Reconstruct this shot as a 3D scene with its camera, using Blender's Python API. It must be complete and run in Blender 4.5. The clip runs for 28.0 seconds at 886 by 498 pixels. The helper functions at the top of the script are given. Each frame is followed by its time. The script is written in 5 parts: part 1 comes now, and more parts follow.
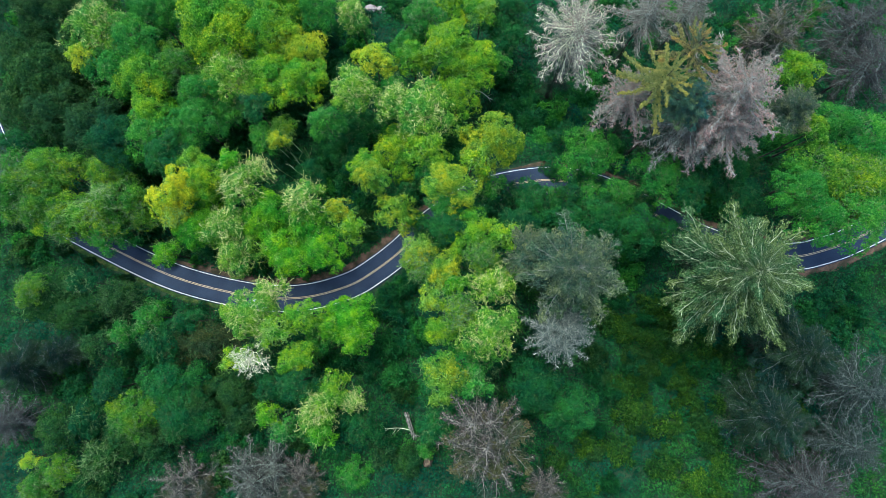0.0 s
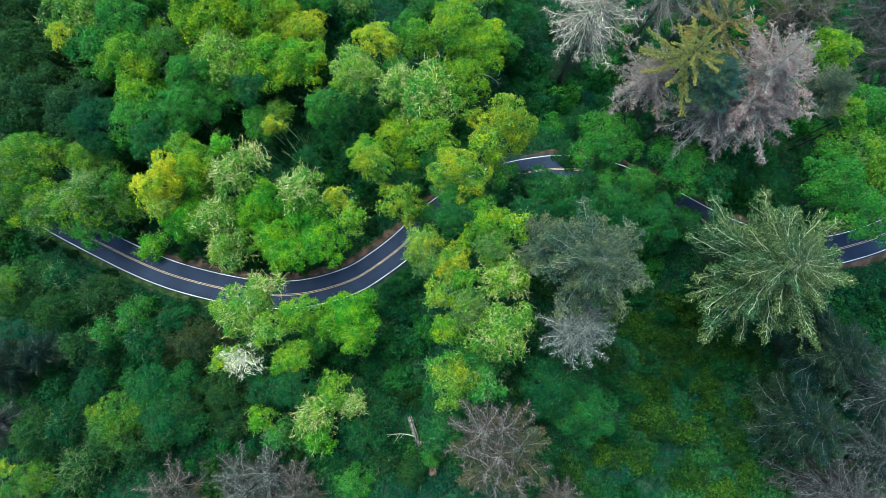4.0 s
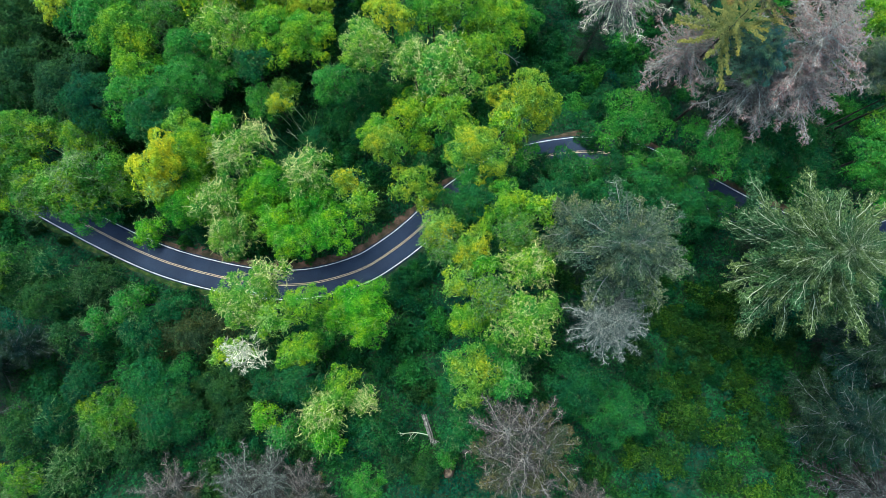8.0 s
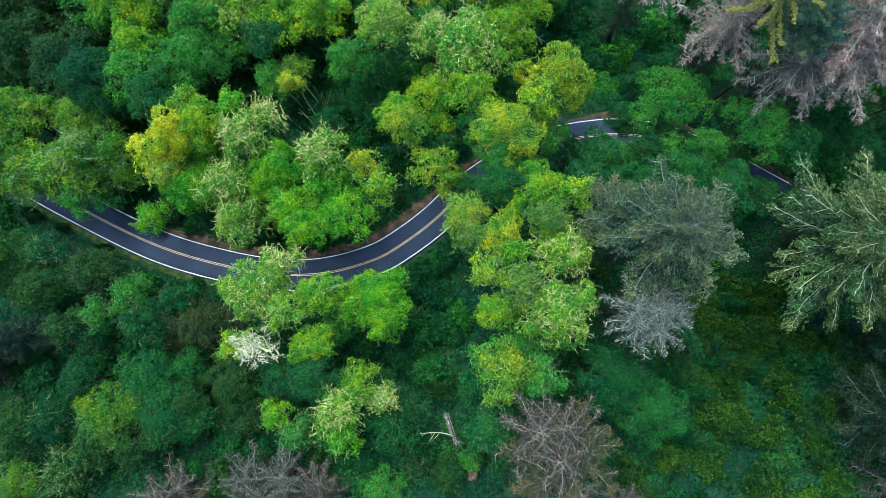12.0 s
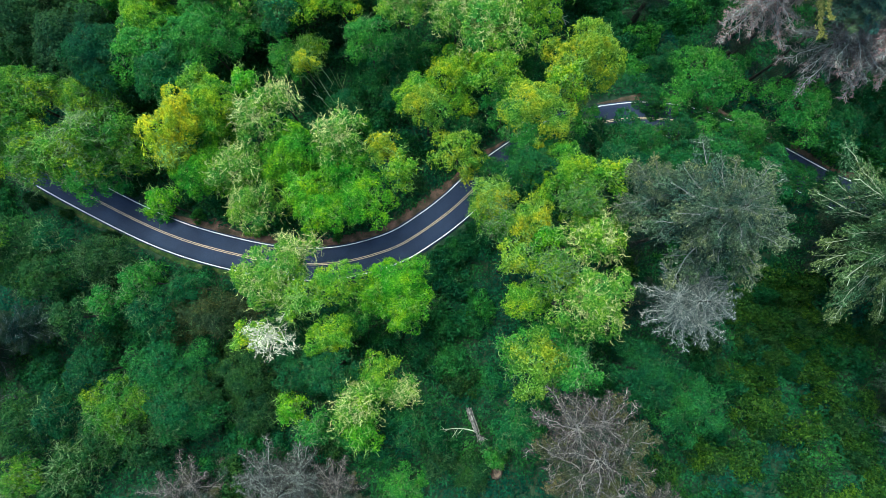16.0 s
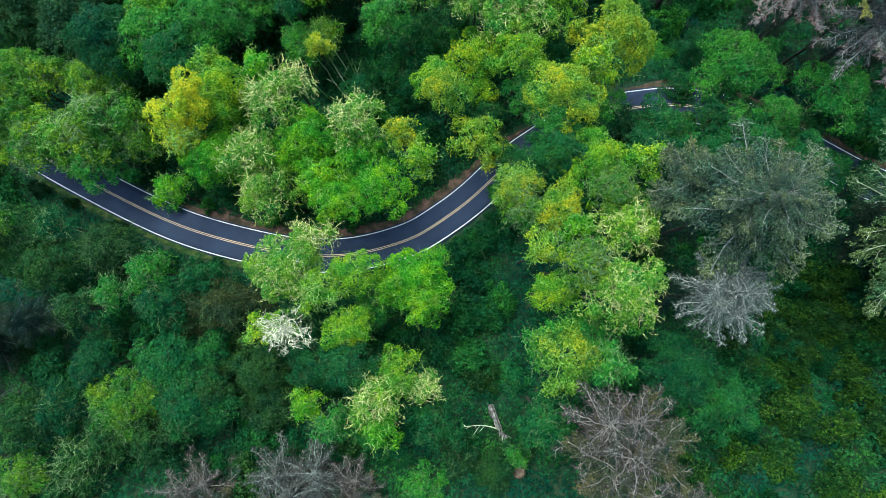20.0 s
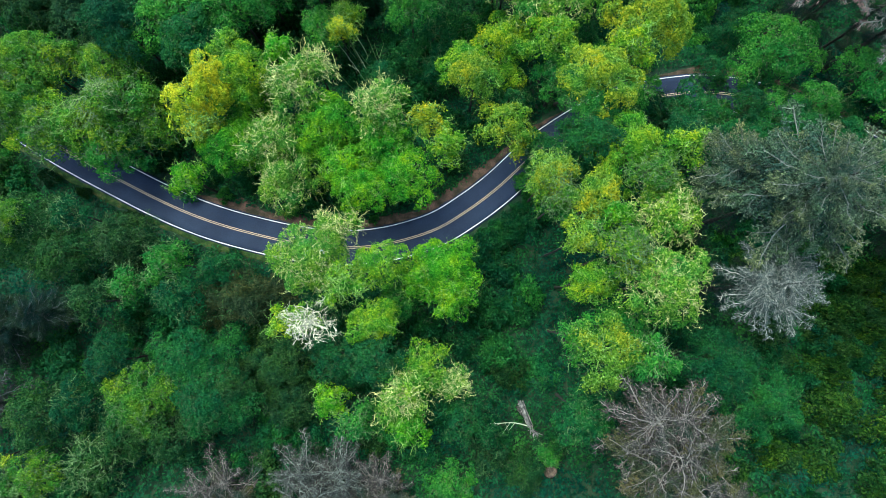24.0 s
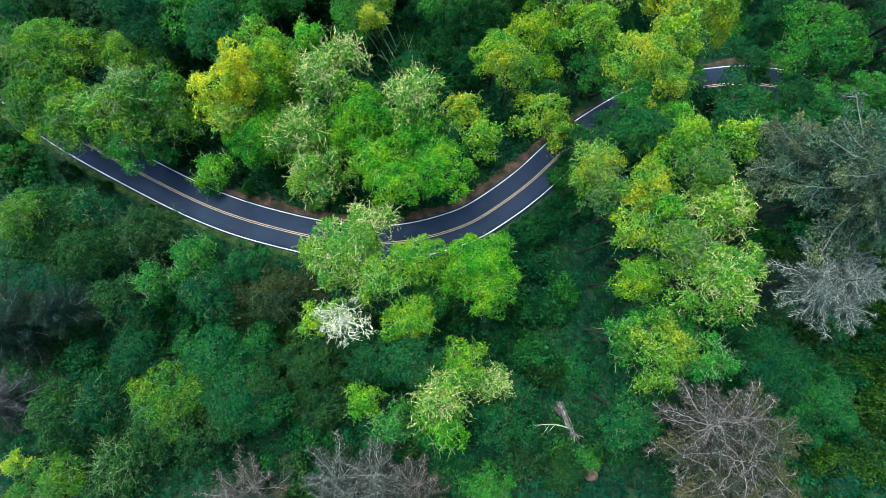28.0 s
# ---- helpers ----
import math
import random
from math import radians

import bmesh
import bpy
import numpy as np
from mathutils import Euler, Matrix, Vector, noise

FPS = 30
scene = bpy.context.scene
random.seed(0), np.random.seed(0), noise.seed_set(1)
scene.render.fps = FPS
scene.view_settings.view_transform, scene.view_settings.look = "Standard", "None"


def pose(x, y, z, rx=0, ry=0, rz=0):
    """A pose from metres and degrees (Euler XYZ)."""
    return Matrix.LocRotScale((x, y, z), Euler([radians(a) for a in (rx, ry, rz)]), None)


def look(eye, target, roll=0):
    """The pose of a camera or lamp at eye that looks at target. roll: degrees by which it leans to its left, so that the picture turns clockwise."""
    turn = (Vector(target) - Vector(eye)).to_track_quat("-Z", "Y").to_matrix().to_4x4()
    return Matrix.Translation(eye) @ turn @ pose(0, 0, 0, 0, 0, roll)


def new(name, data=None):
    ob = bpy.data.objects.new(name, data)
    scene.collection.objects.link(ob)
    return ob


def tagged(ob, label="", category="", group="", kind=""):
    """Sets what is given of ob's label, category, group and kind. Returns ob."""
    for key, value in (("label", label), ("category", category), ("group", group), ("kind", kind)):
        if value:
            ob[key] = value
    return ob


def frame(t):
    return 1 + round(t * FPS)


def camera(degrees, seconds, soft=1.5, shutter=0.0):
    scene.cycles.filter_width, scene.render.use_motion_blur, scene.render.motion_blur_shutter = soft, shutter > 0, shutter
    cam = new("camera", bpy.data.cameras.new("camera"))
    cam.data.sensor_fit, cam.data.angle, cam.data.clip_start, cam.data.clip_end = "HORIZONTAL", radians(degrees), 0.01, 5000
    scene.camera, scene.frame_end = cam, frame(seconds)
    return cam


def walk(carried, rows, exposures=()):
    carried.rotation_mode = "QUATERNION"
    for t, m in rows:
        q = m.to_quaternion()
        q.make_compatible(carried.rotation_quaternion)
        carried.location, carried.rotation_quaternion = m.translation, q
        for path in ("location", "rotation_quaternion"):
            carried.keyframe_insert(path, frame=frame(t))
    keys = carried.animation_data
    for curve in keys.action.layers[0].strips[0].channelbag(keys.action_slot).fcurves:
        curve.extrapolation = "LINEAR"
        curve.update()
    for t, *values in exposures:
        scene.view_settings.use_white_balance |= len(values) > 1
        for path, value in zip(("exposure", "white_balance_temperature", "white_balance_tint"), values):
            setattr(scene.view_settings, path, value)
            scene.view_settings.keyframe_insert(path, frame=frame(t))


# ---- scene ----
cam = camera(73.2, 28.0, soft=0.5)
METRES, EYE, TILT, LEAN, TURN = 50.0, 142.5, -84.0, 0.0, 0.0
EXPOSURE = 1.55
ROWS = [
    (0.0, 0.0, 0.0, 0.0, -0.0, 0.0, 0.0),
    (0.5, -0.0003, 0.0211, -0.0015, -0.02, 0.06, -0.0),
    (1.0, -0.0009, 0.0433, -0.0039, -0.03, 0.1, -0.02),
    (1.5, -0.0023, 0.0652, -0.0068, -0.04, 0.11, -0.03),
    (2.0, -0.0046, 0.0872, -0.011, -0.05, 0.1, -0.05),
    (2.5, -0.0084, 0.1092, -0.0164, -0.05, 0.12, -0.05),
    (3.0, -0.0137, 0.1316, -0.0228, -0.05, 0.13, -0.06),
    (3.5, -0.0206, 0.1541, -0.0292, -0.04, 0.13, -0.07),
    (5.5, -0.0567, 0.235, -0.0542, -0.06, 0.1, -0.19),
    (6.0, -0.0645, 0.2543, -0.0603, -0.05, 0.09, -0.22),
    (6.5, -0.071, 0.2738, -0.0659, -0.02, 0.07, -0.23),
    (7.0, -0.0766, 0.2919, -0.0713, -0.01, 0.04, -0.24),
    (7.5, -0.0828, 0.3111, -0.0761, 0.01, 0.01, -0.26),
    (8.0, -0.0898, 0.3302, -0.0817, 0.0, -0.0, -0.29),
    (8.5, -0.0973, 0.3493, -0.087, -0.0, -0.02, -0.32),
    (9.0, -0.1052, 0.3682, -0.0926, 0.02, -0.02, -0.32),
    (9.5, -0.1142, 0.3872, -0.0986, 0.01, -0.02, -0.36),
    (10.0, -0.1245, 0.4057, -0.1036, 0.01, -0.04, -0.38),
    (10.5, -0.1357, 0.4239, -0.1087, 0.0, -0.06, -0.38),
    (11.0, -0.1474, 0.4418, -0.1134, 0.01, -0.08, -0.41),
    (11.5, -0.1588, 0.459, -0.1179, 0.02, -0.1, -0.45),
    (12.0, -0.171, 0.4754, -0.1241, 0.01, -0.09, -0.48),
    (12.5, -0.1821, 0.4906, -0.129, 0.01, -0.11, -0.5),
    (14.5, -0.2195, 0.541, -0.1463, 0.02, -0.29, -0.62),
    (15.0, -0.2284, 0.5507, -0.1501, 0.03, -0.32, -0.64),
    (15.5, -0.2373, 0.5606, -0.1533, 0.03, -0.35, -0.65),
    (16.0, -0.2461, 0.5706, -0.1553, 0.05, -0.42, -0.66),
    (16.5, -0.254, 0.581, -0.1606, 0.06, -0.39, -0.7),
    (17.0, -0.2625, 0.5903, -0.1628, 0.05, -0.44, -0.7),
    (17.5, -0.271, 0.5998, -0.1661, 0.05, -0.46, -0.72),
    (18.0, -0.2791, 0.6096, -0.1702, 0.06, -0.47, -0.75),
    (18.5, -0.2878, 0.6192, -0.1734, 0.06, -0.51, -0.76),
    (19.0, -0.2959, 0.6285, -0.1776, 0.06, -0.5, -0.78),
    (19.5, -0.304, 0.6376, -0.1813, 0.06, -0.52, -0.78),
    (20.0, -0.3118, 0.6467, -0.185, 0.06, -0.53, -0.8),
    (20.5, -0.3201, 0.6558, -0.1885, 0.06, -0.56, -0.8),
    (21.0, -0.33, 0.6642, -0.1925, 0.04, -0.56, -0.83),
    (21.5, -0.3402, 0.6723, -0.1956, 0.04, -0.59, -0.82),
    (23.5, -0.3872, 0.7062, -0.212, 0.02, -0.56, -0.93),
    (24.0, -0.3998, 0.7145, -0.2147, 0.02, -0.56, -0.93),
    (24.5, -0.4127, 0.7225, -0.2177, 0.02, -0.55, -0.94),
    (25.0, -0.4258, 0.7302, -0.2194, 0.03, -0.59, -0.95),
    (25.5, -0.439, 0.7382, -0.2233, 0.03, -0.56, -0.97),
    (26.0, -0.4524, 0.7459, -0.2258, 0.03, -0.57, -0.98),
    (26.5, -0.4658, 0.7538, -0.2286, 0.03, -0.56, -0.98),
    (27.0, -0.4792, 0.7615, -0.2291, 0.04, -0.6, -0.99),
    (27.5, -0.4936, 0.7689, -0.2303, 0.02, -0.6, -1.01),
    (28.0, -0.5075, 0.7768, -0.2298, 0.01, -0.6, -1.03),
]
walk(cam, [(t, pose(0, 0, EYE, TILT, LEAN, TURN) @ pose(METRES * x, METRES * y, METRES * z, 90 + pitch, roll, yaw)) for t, x, y, z, yaw, pitch, roll in ROWS], exposures=((0.0, EXPOSURE, 6030, 4), (28.0, EXPOSURE, 6030, 4)))

# ---- light ----
world = bpy.data.worlds.new("overcast_sky")
scene.world = world
world.use_nodes = True
wn = world.node_tree.nodes
sky = wn.new("ShaderNodeTexSky")
sky.sky_type, sky.sun_disc = "NISHITA", False
sky.sun_elevation, sky.sun_rotation = radians(63), radians(-32)
sky.air_density, sky.dust_density = 1.0, 3.0
world.node_tree.links.new(sky.outputs[0], wn["Background"].inputs[0])
wn["Background"].inputs[1].default_value = 0.15
sun = new("sun", bpy.data.lights.new("sun", "SUN"))
sun.data.energy, sun.data.angle, sun.data.color = 1.25, radians(45), (1.0, 0.98, 0.90)
sun.matrix_world = look((-32, 52, 120), (0, 0, 0))

# ---- materials ----


def base_material(name, rough=0.8):
    m = bpy.data.materials.new(name)
    m.use_nodes = True
    b = m.node_tree.nodes["Principled BSDF"]
    b.inputs["Roughness"].default_value = rough
    b.inputs["Specular IOR Level"].default_value = 0.25
    return m, m.node_tree.nodes, m.node_tree.links, b


def noise_node(nd, ln, scale, detail=4.0, coords="Object"):
    tc = nd.new("ShaderNodeTexCoord")
    n = nd.new("ShaderNodeTexNoise")
    n.inputs["Scale"].default_value, n.inputs["Detail"].default_value = scale, detail
    ln.new(tc.outputs[coords], n.inputs["Vector"])
    return n


def ramp_node(nd, ln, source, stops):
    r = nd.new("ShaderNodeValToRGB")
    els = r.color_ramp.elements
    els[0].position, els[0].color = stops[0][0], (*stops[0][1], 1)
    els[1].position, els[1].color = stops[-1][0], (*stops[-1][1], 1)
    for p, c in stops[1:-1]:
        els.new(p).color = (*c, 1)
    ln.new(source, r.inputs[0])
    return r


def mix_node(nd, ln, a, b, factor, mode="MIX"):
    m = nd.new("ShaderNodeMix")
    m.data_type, m.blend_type = "RGBA", mode
    for value, socket in ((factor, m.inputs[0]), (a, m.inputs[6]), (b, m.inputs[7])):
        if isinstance(value, bpy.types.NodeSocket):
            ln.new(value, socket)
        elif isinstance(value, tuple):
            socket.default_value = (*value, 1)
        else:
            socket.default_value = value
    return m.outputs[2]


def leaf_material(name, dark, mid, light, patch=0.45, cool=(0.48, 0.76, 1.05), warm=(1.42, 1.18, 0.75), broad=((0.55, 0.86, 1.2), (1.6, 1.14, 0.9))):
    """Foliage: patches of hue over the crown, each leaf a little different, thin enough to let light through."""
    m, nd, ln, b = base_material(name, 0.6)
    b.inputs["Specular IOR Level"].default_value = 0.1
    geo, info = nd.new("ShaderNodeNewGeometry"), nd.new("ShaderNodeObjectInfo")
    leaf = ramp_node(nd, ln, geo.outputs["Random Per Island"], [(0.0, dark), (0.5, mid), (1.0, light)])
    n = noise_node(nd, ln, patch, 3.0)
    patches = ramp_node(nd, ln, n.outputs["Fac"], [(0.36, cool), (0.5, (1, 1, 1)), (0.64, warm)])
    wide = noise_node(nd, ln, patch * 0.36, 2.0)
    wide.noise_dimensions = "4D"
    shift = nd.new("ShaderNodeMath")
    shift.operation, shift.inputs[1].default_value = "MULTIPLY", 40.0
    ln.new(info.outputs["Random"], shift.inputs[0])
    ln.new(shift.outputs[0], wide.inputs["W"])
    limbs = ramp_node(nd, ln, wide.outputs["Fac"], [(0.38, broad[0]), (0.5, (1, 1, 1)), (0.62, broad[1])])
    col = mix_node(nd, ln, leaf.outputs[0], patches.outputs[0], 1.0, "MULTIPLY")
    col = mix_node(nd, ln, col, limbs.outputs[0], 1.0, "MULTIPLY")
    tree = ramp_node(nd, ln, info.outputs["Random"], [(0.0, (0.8, 0.88, 0.95)), (1.0, (1.15, 1.12, 0.95))])
    col = mix_node(nd, ln, col, tree.outputs[0], 1.0, "MULTIPLY")
    ln.new(col, b.inputs["Base Color"])
    tr, add = nd.new("ShaderNodeBsdfTranslucent"), nd.new("ShaderNodeMixShader")
    ln.new(col, tr.inputs[0])
    add.inputs[0].default_value = 0.35
    ln.new(b.outputs[0], add.inputs[1])
    ln.new(tr.outputs[0], add.inputs[2])
    ln.new(add.outputs[0], nd["Material Output"].inputs[0])
    return m


def wood_material(name, dark, light, scale=3.0, hues=None):
    m, nd, ln, b = base_material(name, 0.85)
    n = noise_node(nd, ln, scale, 6.0)
    geo = nd.new("ShaderNodeNewGeometry")
    one = ramp_node(nd, ln, n.outputs["Fac"], [(0.3, dark), (0.7, light)])
    two = ramp_node(nd, ln, geo.outputs["Random Per Island"], [(0.0, (0.4, 0.4, 0.42)), (0.6, (0.95, 0.95, 0.95)), (1.0, (1.75, 1.72, 1.62))])
    col = mix_node(nd, ln, one.outputs[0], two.outputs[0], 1.0, "MULTIPLY")
    if hues:
        wide, info, shift = noise_node(nd, ln, 0.35, 2.0), nd.new("ShaderNodeObjectInfo"), nd.new("ShaderNodeMath")
        wide.noise_dimensions = "4D"
        shift.operation, shift.inputs[1].default_value = "MULTIPLY", 40.0
        ln.new(info.outputs["Random"], shift.inputs[0])
        ln.new(shift.outputs[0], wide.inputs["W"])
        tone = ramp_node(nd, ln, wide.outputs["Fac"], [(0.36, hues[0]), (0.5, (1, 1, 1)), (0.64, hues[1])])
        col = mix_node(nd, ln, col, tone.outputs[0], 1.0, "MULTIPLY")
    ln.new(col, b.inputs["Base Color"])
    bump = nd.new("ShaderNodeBump")
    bump.inputs["Strength"].default_value = 0.4
    ln.new(n.outputs["Fac"], bump.inputs["Height"])
    ln.new(bump.outputs[0], b.inputs["Normal"])
    return m


LEAF = {
    "yellow": leaf_material("leaf_yellow", (0.13, 0.24, 0.010), (0.31, 0.42, 0.018), (0.55, 0.60, 0.05), 0.45, (0.72, 0.95, 1.1), (1.08, 1.02, 0.9), ((0.6, 0.95, 1.2), (1.06, 1.0, 0.9))),
    "sallow": leaf_material("leaf_sallow", (0.056, 0.15, 0.009), (0.148, 0.275, 0.016), (0.32, 0.44, 0.045), 0.45, (0.6, 0.84, 1.0), (1.35, 1.12, 0.75), ((0.55, 0.84, 1.05), (1.5, 1.12, 0.7))),
    "bright": leaf_material("leaf_bright", (0.032, 0.15, 0.009), (0.094, 0.275, 0.014), (0.26, 0.45, 0.034), 0.45, (0.6, 0.84, 1.0), (1.35, 1.12, 0.75), ((0.55, 0.84, 1.05), (1.5, 1.12, 0.7))),
    "green": leaf_material("leaf_green", (0.012, 0.115, 0.016), (0.032, 0.190, 0.024), (0.095, 0.305, 0.05), 0.45, (0.7, 0.88, 1.0), (1.18, 1.08, 0.86), ((0.72, 0.9, 1.05), (1.2, 1.08, 0.9))),
    "lime": leaf_material("leaf_lime", (0.024, 0.15, 0.008), (0.07, 0.285, 0.011), (0.18, 0.43, 0.022), 0.45, (0.6, 0.84, 1.0), (1.35, 1.12, 0.75), ((0.55, 0.84, 1.05), (1.5, 1.12, 0.7))),
    "jade": leaf_material("leaf_jade", (0.006, 0.065, 0.017), (0.013, 0.107, 0.026), (0.038, 0.178, 0.045), 0.45, (0.7, 0.88, 1.0), (1.18, 1.08, 0.86), ((0.72, 0.9, 1.05), (1.2, 1.08, 0.9))),
    "moss": leaf_material("leaf_moss", (0.021, 0.108, 0.01), (0.062, 0.205, 0.016), (0.165, 0.33, 0.038), 0.45, (0.6, 0.84, 1.0), (1.35, 1.12, 0.75), ((0.55, 0.84, 1.05), (1.5, 1.12, 0.7))),
    "dull": leaf_material("leaf_dull", (0.005, 0.043, 0.01), (0.016, 0.078, 0.016), (0.052, 0.138, 0.034), 0.45, (0.7, 0.88, 1.0), (1.18, 1.08, 0.86), ((0.72, 0.9, 1.05), (1.2, 1.08, 0.9))),
    # bluish leaves; the lower layer's shade is also put into this dark tone
    "teal": leaf_material("leaf_teal", (0.004, 0.045, 0.015), (0.008, 0.076, 0.024), (0.022, 0.128, 0.040), 0.45, (0.7, 0.88, 1.0), (1.18, 1.08, 0.86), ((0.72, 0.9, 1.05), (1.2, 1.08, 0.9))),
    "pale": leaf_material("leaf_pale", (0.03, 0.14, 0.013), (0.092, 0.262, 0.025), (0.25, 0.45, 0.065), 0.45, (0.6, 0.84, 1.0), (1.18, 1.08, 0.84), ((0.60, 0.86, 1.05), (1.2, 1.08, 0.85))),
    "olive": leaf_material("leaf_olive", (0.006, 0.040, 0.012), (0.016, 0.070, 0.018), (0.046, 0.115, 0.032), 0.45, (0.7, 0.88, 1.0), (1.18, 1.08, 0.86), ((0.72, 0.9, 1.05), (1.2, 1.08, 0.9))),
    "umber": leaf_material("leaf_umber", (0.013, 0.034, 0.012), (0.034, 0.058, 0.02), (0.075, 0.09, 0.036), 0.45, (0.7, 0.88, 1.0), (1.18, 1.08, 0.86), ((0.72, 0.9, 1.05), (1.2, 1.08, 0.9))),
    # bramble leaves darkened: the slope's shade is put into this colour
    "dim": leaf_material("leaf_slope_shade", (0.006, 0.042, 0.008), (0.022, 0.084, 0.012), (0.072, 0.16, 0.022), 0.3, (0.6, 0.82, 1.0), (1.2, 1.12, 0.85), ((0.62, 0.86, 1.05), (1.2, 1.12, 0.85))),
    "gold": leaf_material("leaf_gold", (0.15, 0.24, 0.008), (0.35, 0.41, 0.012), (0.6, 0.6, 0.035), 0.45, (0.68, 0.93, 1.1), (1.06, 1.0, 0.9), ((0.6, 0.93, 1.1), (1.04, 0.99, 0.9))),
}
NEEDLE = {
    "bleached": wood_material("mauve_twigs", (0.10, 0.095, 0.085), (0.26, 0.235, 0.22), 3.0, ((0.72, 0.95, 0.82), (1.25, 0.98, 0.95))),
    "grey": wood_material("grey_twigs", (0.068, 0.068, 0.058), (0.18, 0.168, 0.147), 3.0, ((0.72, 0.95, 0.82), (1.25, 0.98, 0.95))),
    "golden": leaf_material("golden_needles", (0.07, 0.09, 0.02), (0.18, 0.20, 0.05), (0.42, 0.42, 0.15), 0.25, (0.8, 0.9, 1.0), (1.15, 1.1, 0.9), ((0.85, 0.95, 1.0), (1.1, 1.03, 0.9))),
    "tan": leaf_material("tan_needles", (0.075, 0.085, 0.030), (0.155, 0.165, 0.06), (0.31, 0.30, 0.12), 0.25, (0.72, 0.85, 1.0), (1.15, 1.1, 0.9)),
    "brown": wood_material("brown_twigs", (0.025, 0.026, 0.023), (0.074, 0.072, 0.063), 3.0, ((0.72, 0.95, 0.82), (1.25, 0.98, 0.95))),
    "rosy": wood_material("rosy_twigs", (0.12, 0.092, 0.08), (0.33, 0.25, 0.225), 3.0, ((0.72, 0.95, 0.82), (1.25, 0.98, 0.95))),
    "teal": leaf_material("blue_needles", (0.02, 0.065, 0.048), (0.045, 0.12, 0.085), (0.10, 0.20, 0.15), 0.25, (0.72, 0.85, 1.0), (1.15, 1.1, 0.9)),
    "silver": leaf_material("silver_needles", (0.018, 0.041, 0.024), (0.060, 0.105, 0.064), (0.20, 0.265, 0.17), 0.25, (0.6, 0.8, 0.9), (1.2, 1.1, 0.85), ((0.62, 0.86, 0.88), (1.2, 1.1, 0.88))),
    "dark": wood_material("dark_twigs", (0.022, 0.022, 0.022), (0.062, 0.058, 0.058), 3.0, ((0.8, 1.0, 0.95), (1.06, 1.0, 0.98))),
    "mossy": leaf_material("mossy_needles", (0.018, 0.050, 0.018), (0.056, 0.112, 0.038), (0.20, 0.29, 0.12), 0.2, (0.72, 0.85, 1.0), (1.15, 1.1, 0.9), ((0.62, 0.9, 0.95), (1.16, 1.06, 0.88))),
    "bleachgrey": wood_material("silvered_twigs", (0.036, 0.055, 0.046), (0.105, 0.145, 0.122), 3.0, ((0.8, 1.0, 0.95), (1.06, 1.0, 0.98))),
    "ashen": wood_material("ashen_twigs", (0.022, 0.026, 0.022), (0.07, 0.074, 0.062), 3.0, ((0.8, 1.0, 0.95), (1.1, 1.0, 0.95))),
    "brownmoss": leaf_material("brown_moss", (0.022, 0.034, 0.016), (0.055, 0.072, 0.034), (0.13, 0.155, 0.08), 0.2, (0.72, 0.85, 1.0), (1.15, 1.1, 0.9)),
    # needles and twigs darkened: shade on the slope is part of these colours
    "dusk": leaf_material("shade_dark_needles", (0.006, 0.025, 0.013), (0.014, 0.045, 0.025), (0.04, 0.088, 0.05), 0.2, (0.72, 0.85, 1.0), (1.15, 1.1, 0.9)),
    "duskgrey": wood_material("shade_dark_twigs", (0.009, 0.020, 0.018), (0.028, 0.047, 0.042), 3.0, ((0.8, 1.0, 0.95), (1.06, 1.0, 0.98))),
}
BARK = wood_material("bark", (0.018, 0.020, 0.015), (0.05, 0.053, 0.042))
LICHEN = wood_material("lichen_twig", (0.24, 0.315, 0.075), (0.57, 0.63, 0.25))
DARK_TWIG = wood_material("dark_twig", (0.018, 0.060, 0.018), (0.065, 0.145, 0.042))
LIME_TWIG = wood_material("green_twig", (0.09, 0.25, 0.03), (0.26, 0.46, 0.10))
GREY_LIMB = wood_material("grey_limb", (0.045, 0.065, 0.06), (0.13, 0.165, 0.15))
MOSS_LIMB = wood_material("moss_limb", (0.20, 0.275, 0.15), (0.45, 0.55, 0.34))
PALE_LIMB = wood_material("pale_limb", (0.16, 0.19, 0.16), (0.40, 0.445, 0.37))
DULL_LIMB = wood_material("dull_limb", (0.10, 0.10, 0.082), (0.28, 0.275, 0.23))
SILVER = wood_material("silver_limb", (0.13, 0.152, 0.133), (0.34, 0.378, 0.33))
LIMB_MOSS = wood_material("limb_moss", (0.06, 0.125, 0.035), (0.18, 0.28, 0.10))
ASH_LIMB = wood_material("ash_limb", (0.08, 0.105, 0.085), (0.23, 0.27, 0.22))
MOSS_TWIG = wood_material("mossy_twig", (0.05, 0.12, 0.035), (0.15, 0.26, 0.09))
DEADWOOD = wood_material("dead_wood", (0.30, 0.34, 0.21), (0.66, 0.69, 0.48))


def asphalt_material():
    m, nd, ln, b = base_material("asphalt", 0.75)
    fine, wide = noise_node(nd, ln, 9.0, 8.0), noise_node(nd, ln, 0.22, 3.0)
    one = ramp_node(nd, ln, fine.outputs["Fac"], [(0.3, (0.010, 0.022, 0.046)), (0.7, (0.019, 0.038, 0.072))])
    two = ramp_node(nd, ln, wide.outputs["Fac"], [(0.35, (0.85, 0.85, 0.9)), (0.68, (1.25, 1.22, 1.2))])
    ln.new(mix_node(nd, ln, one.outputs[0], two.outputs[0], 1.0, "MULTIPLY"), b.inputs["Base Color"])
    bump = nd.new("ShaderNodeBump")
    bump.inputs["Strength"].default_value, bump.inputs["Distance"].default_value = 0.3, 0.02
    ln.new(fine.outputs["Fac"], bump.inputs["Height"])
    ln.new(bump.outputs[0], b.inputs["Normal"])
    return m


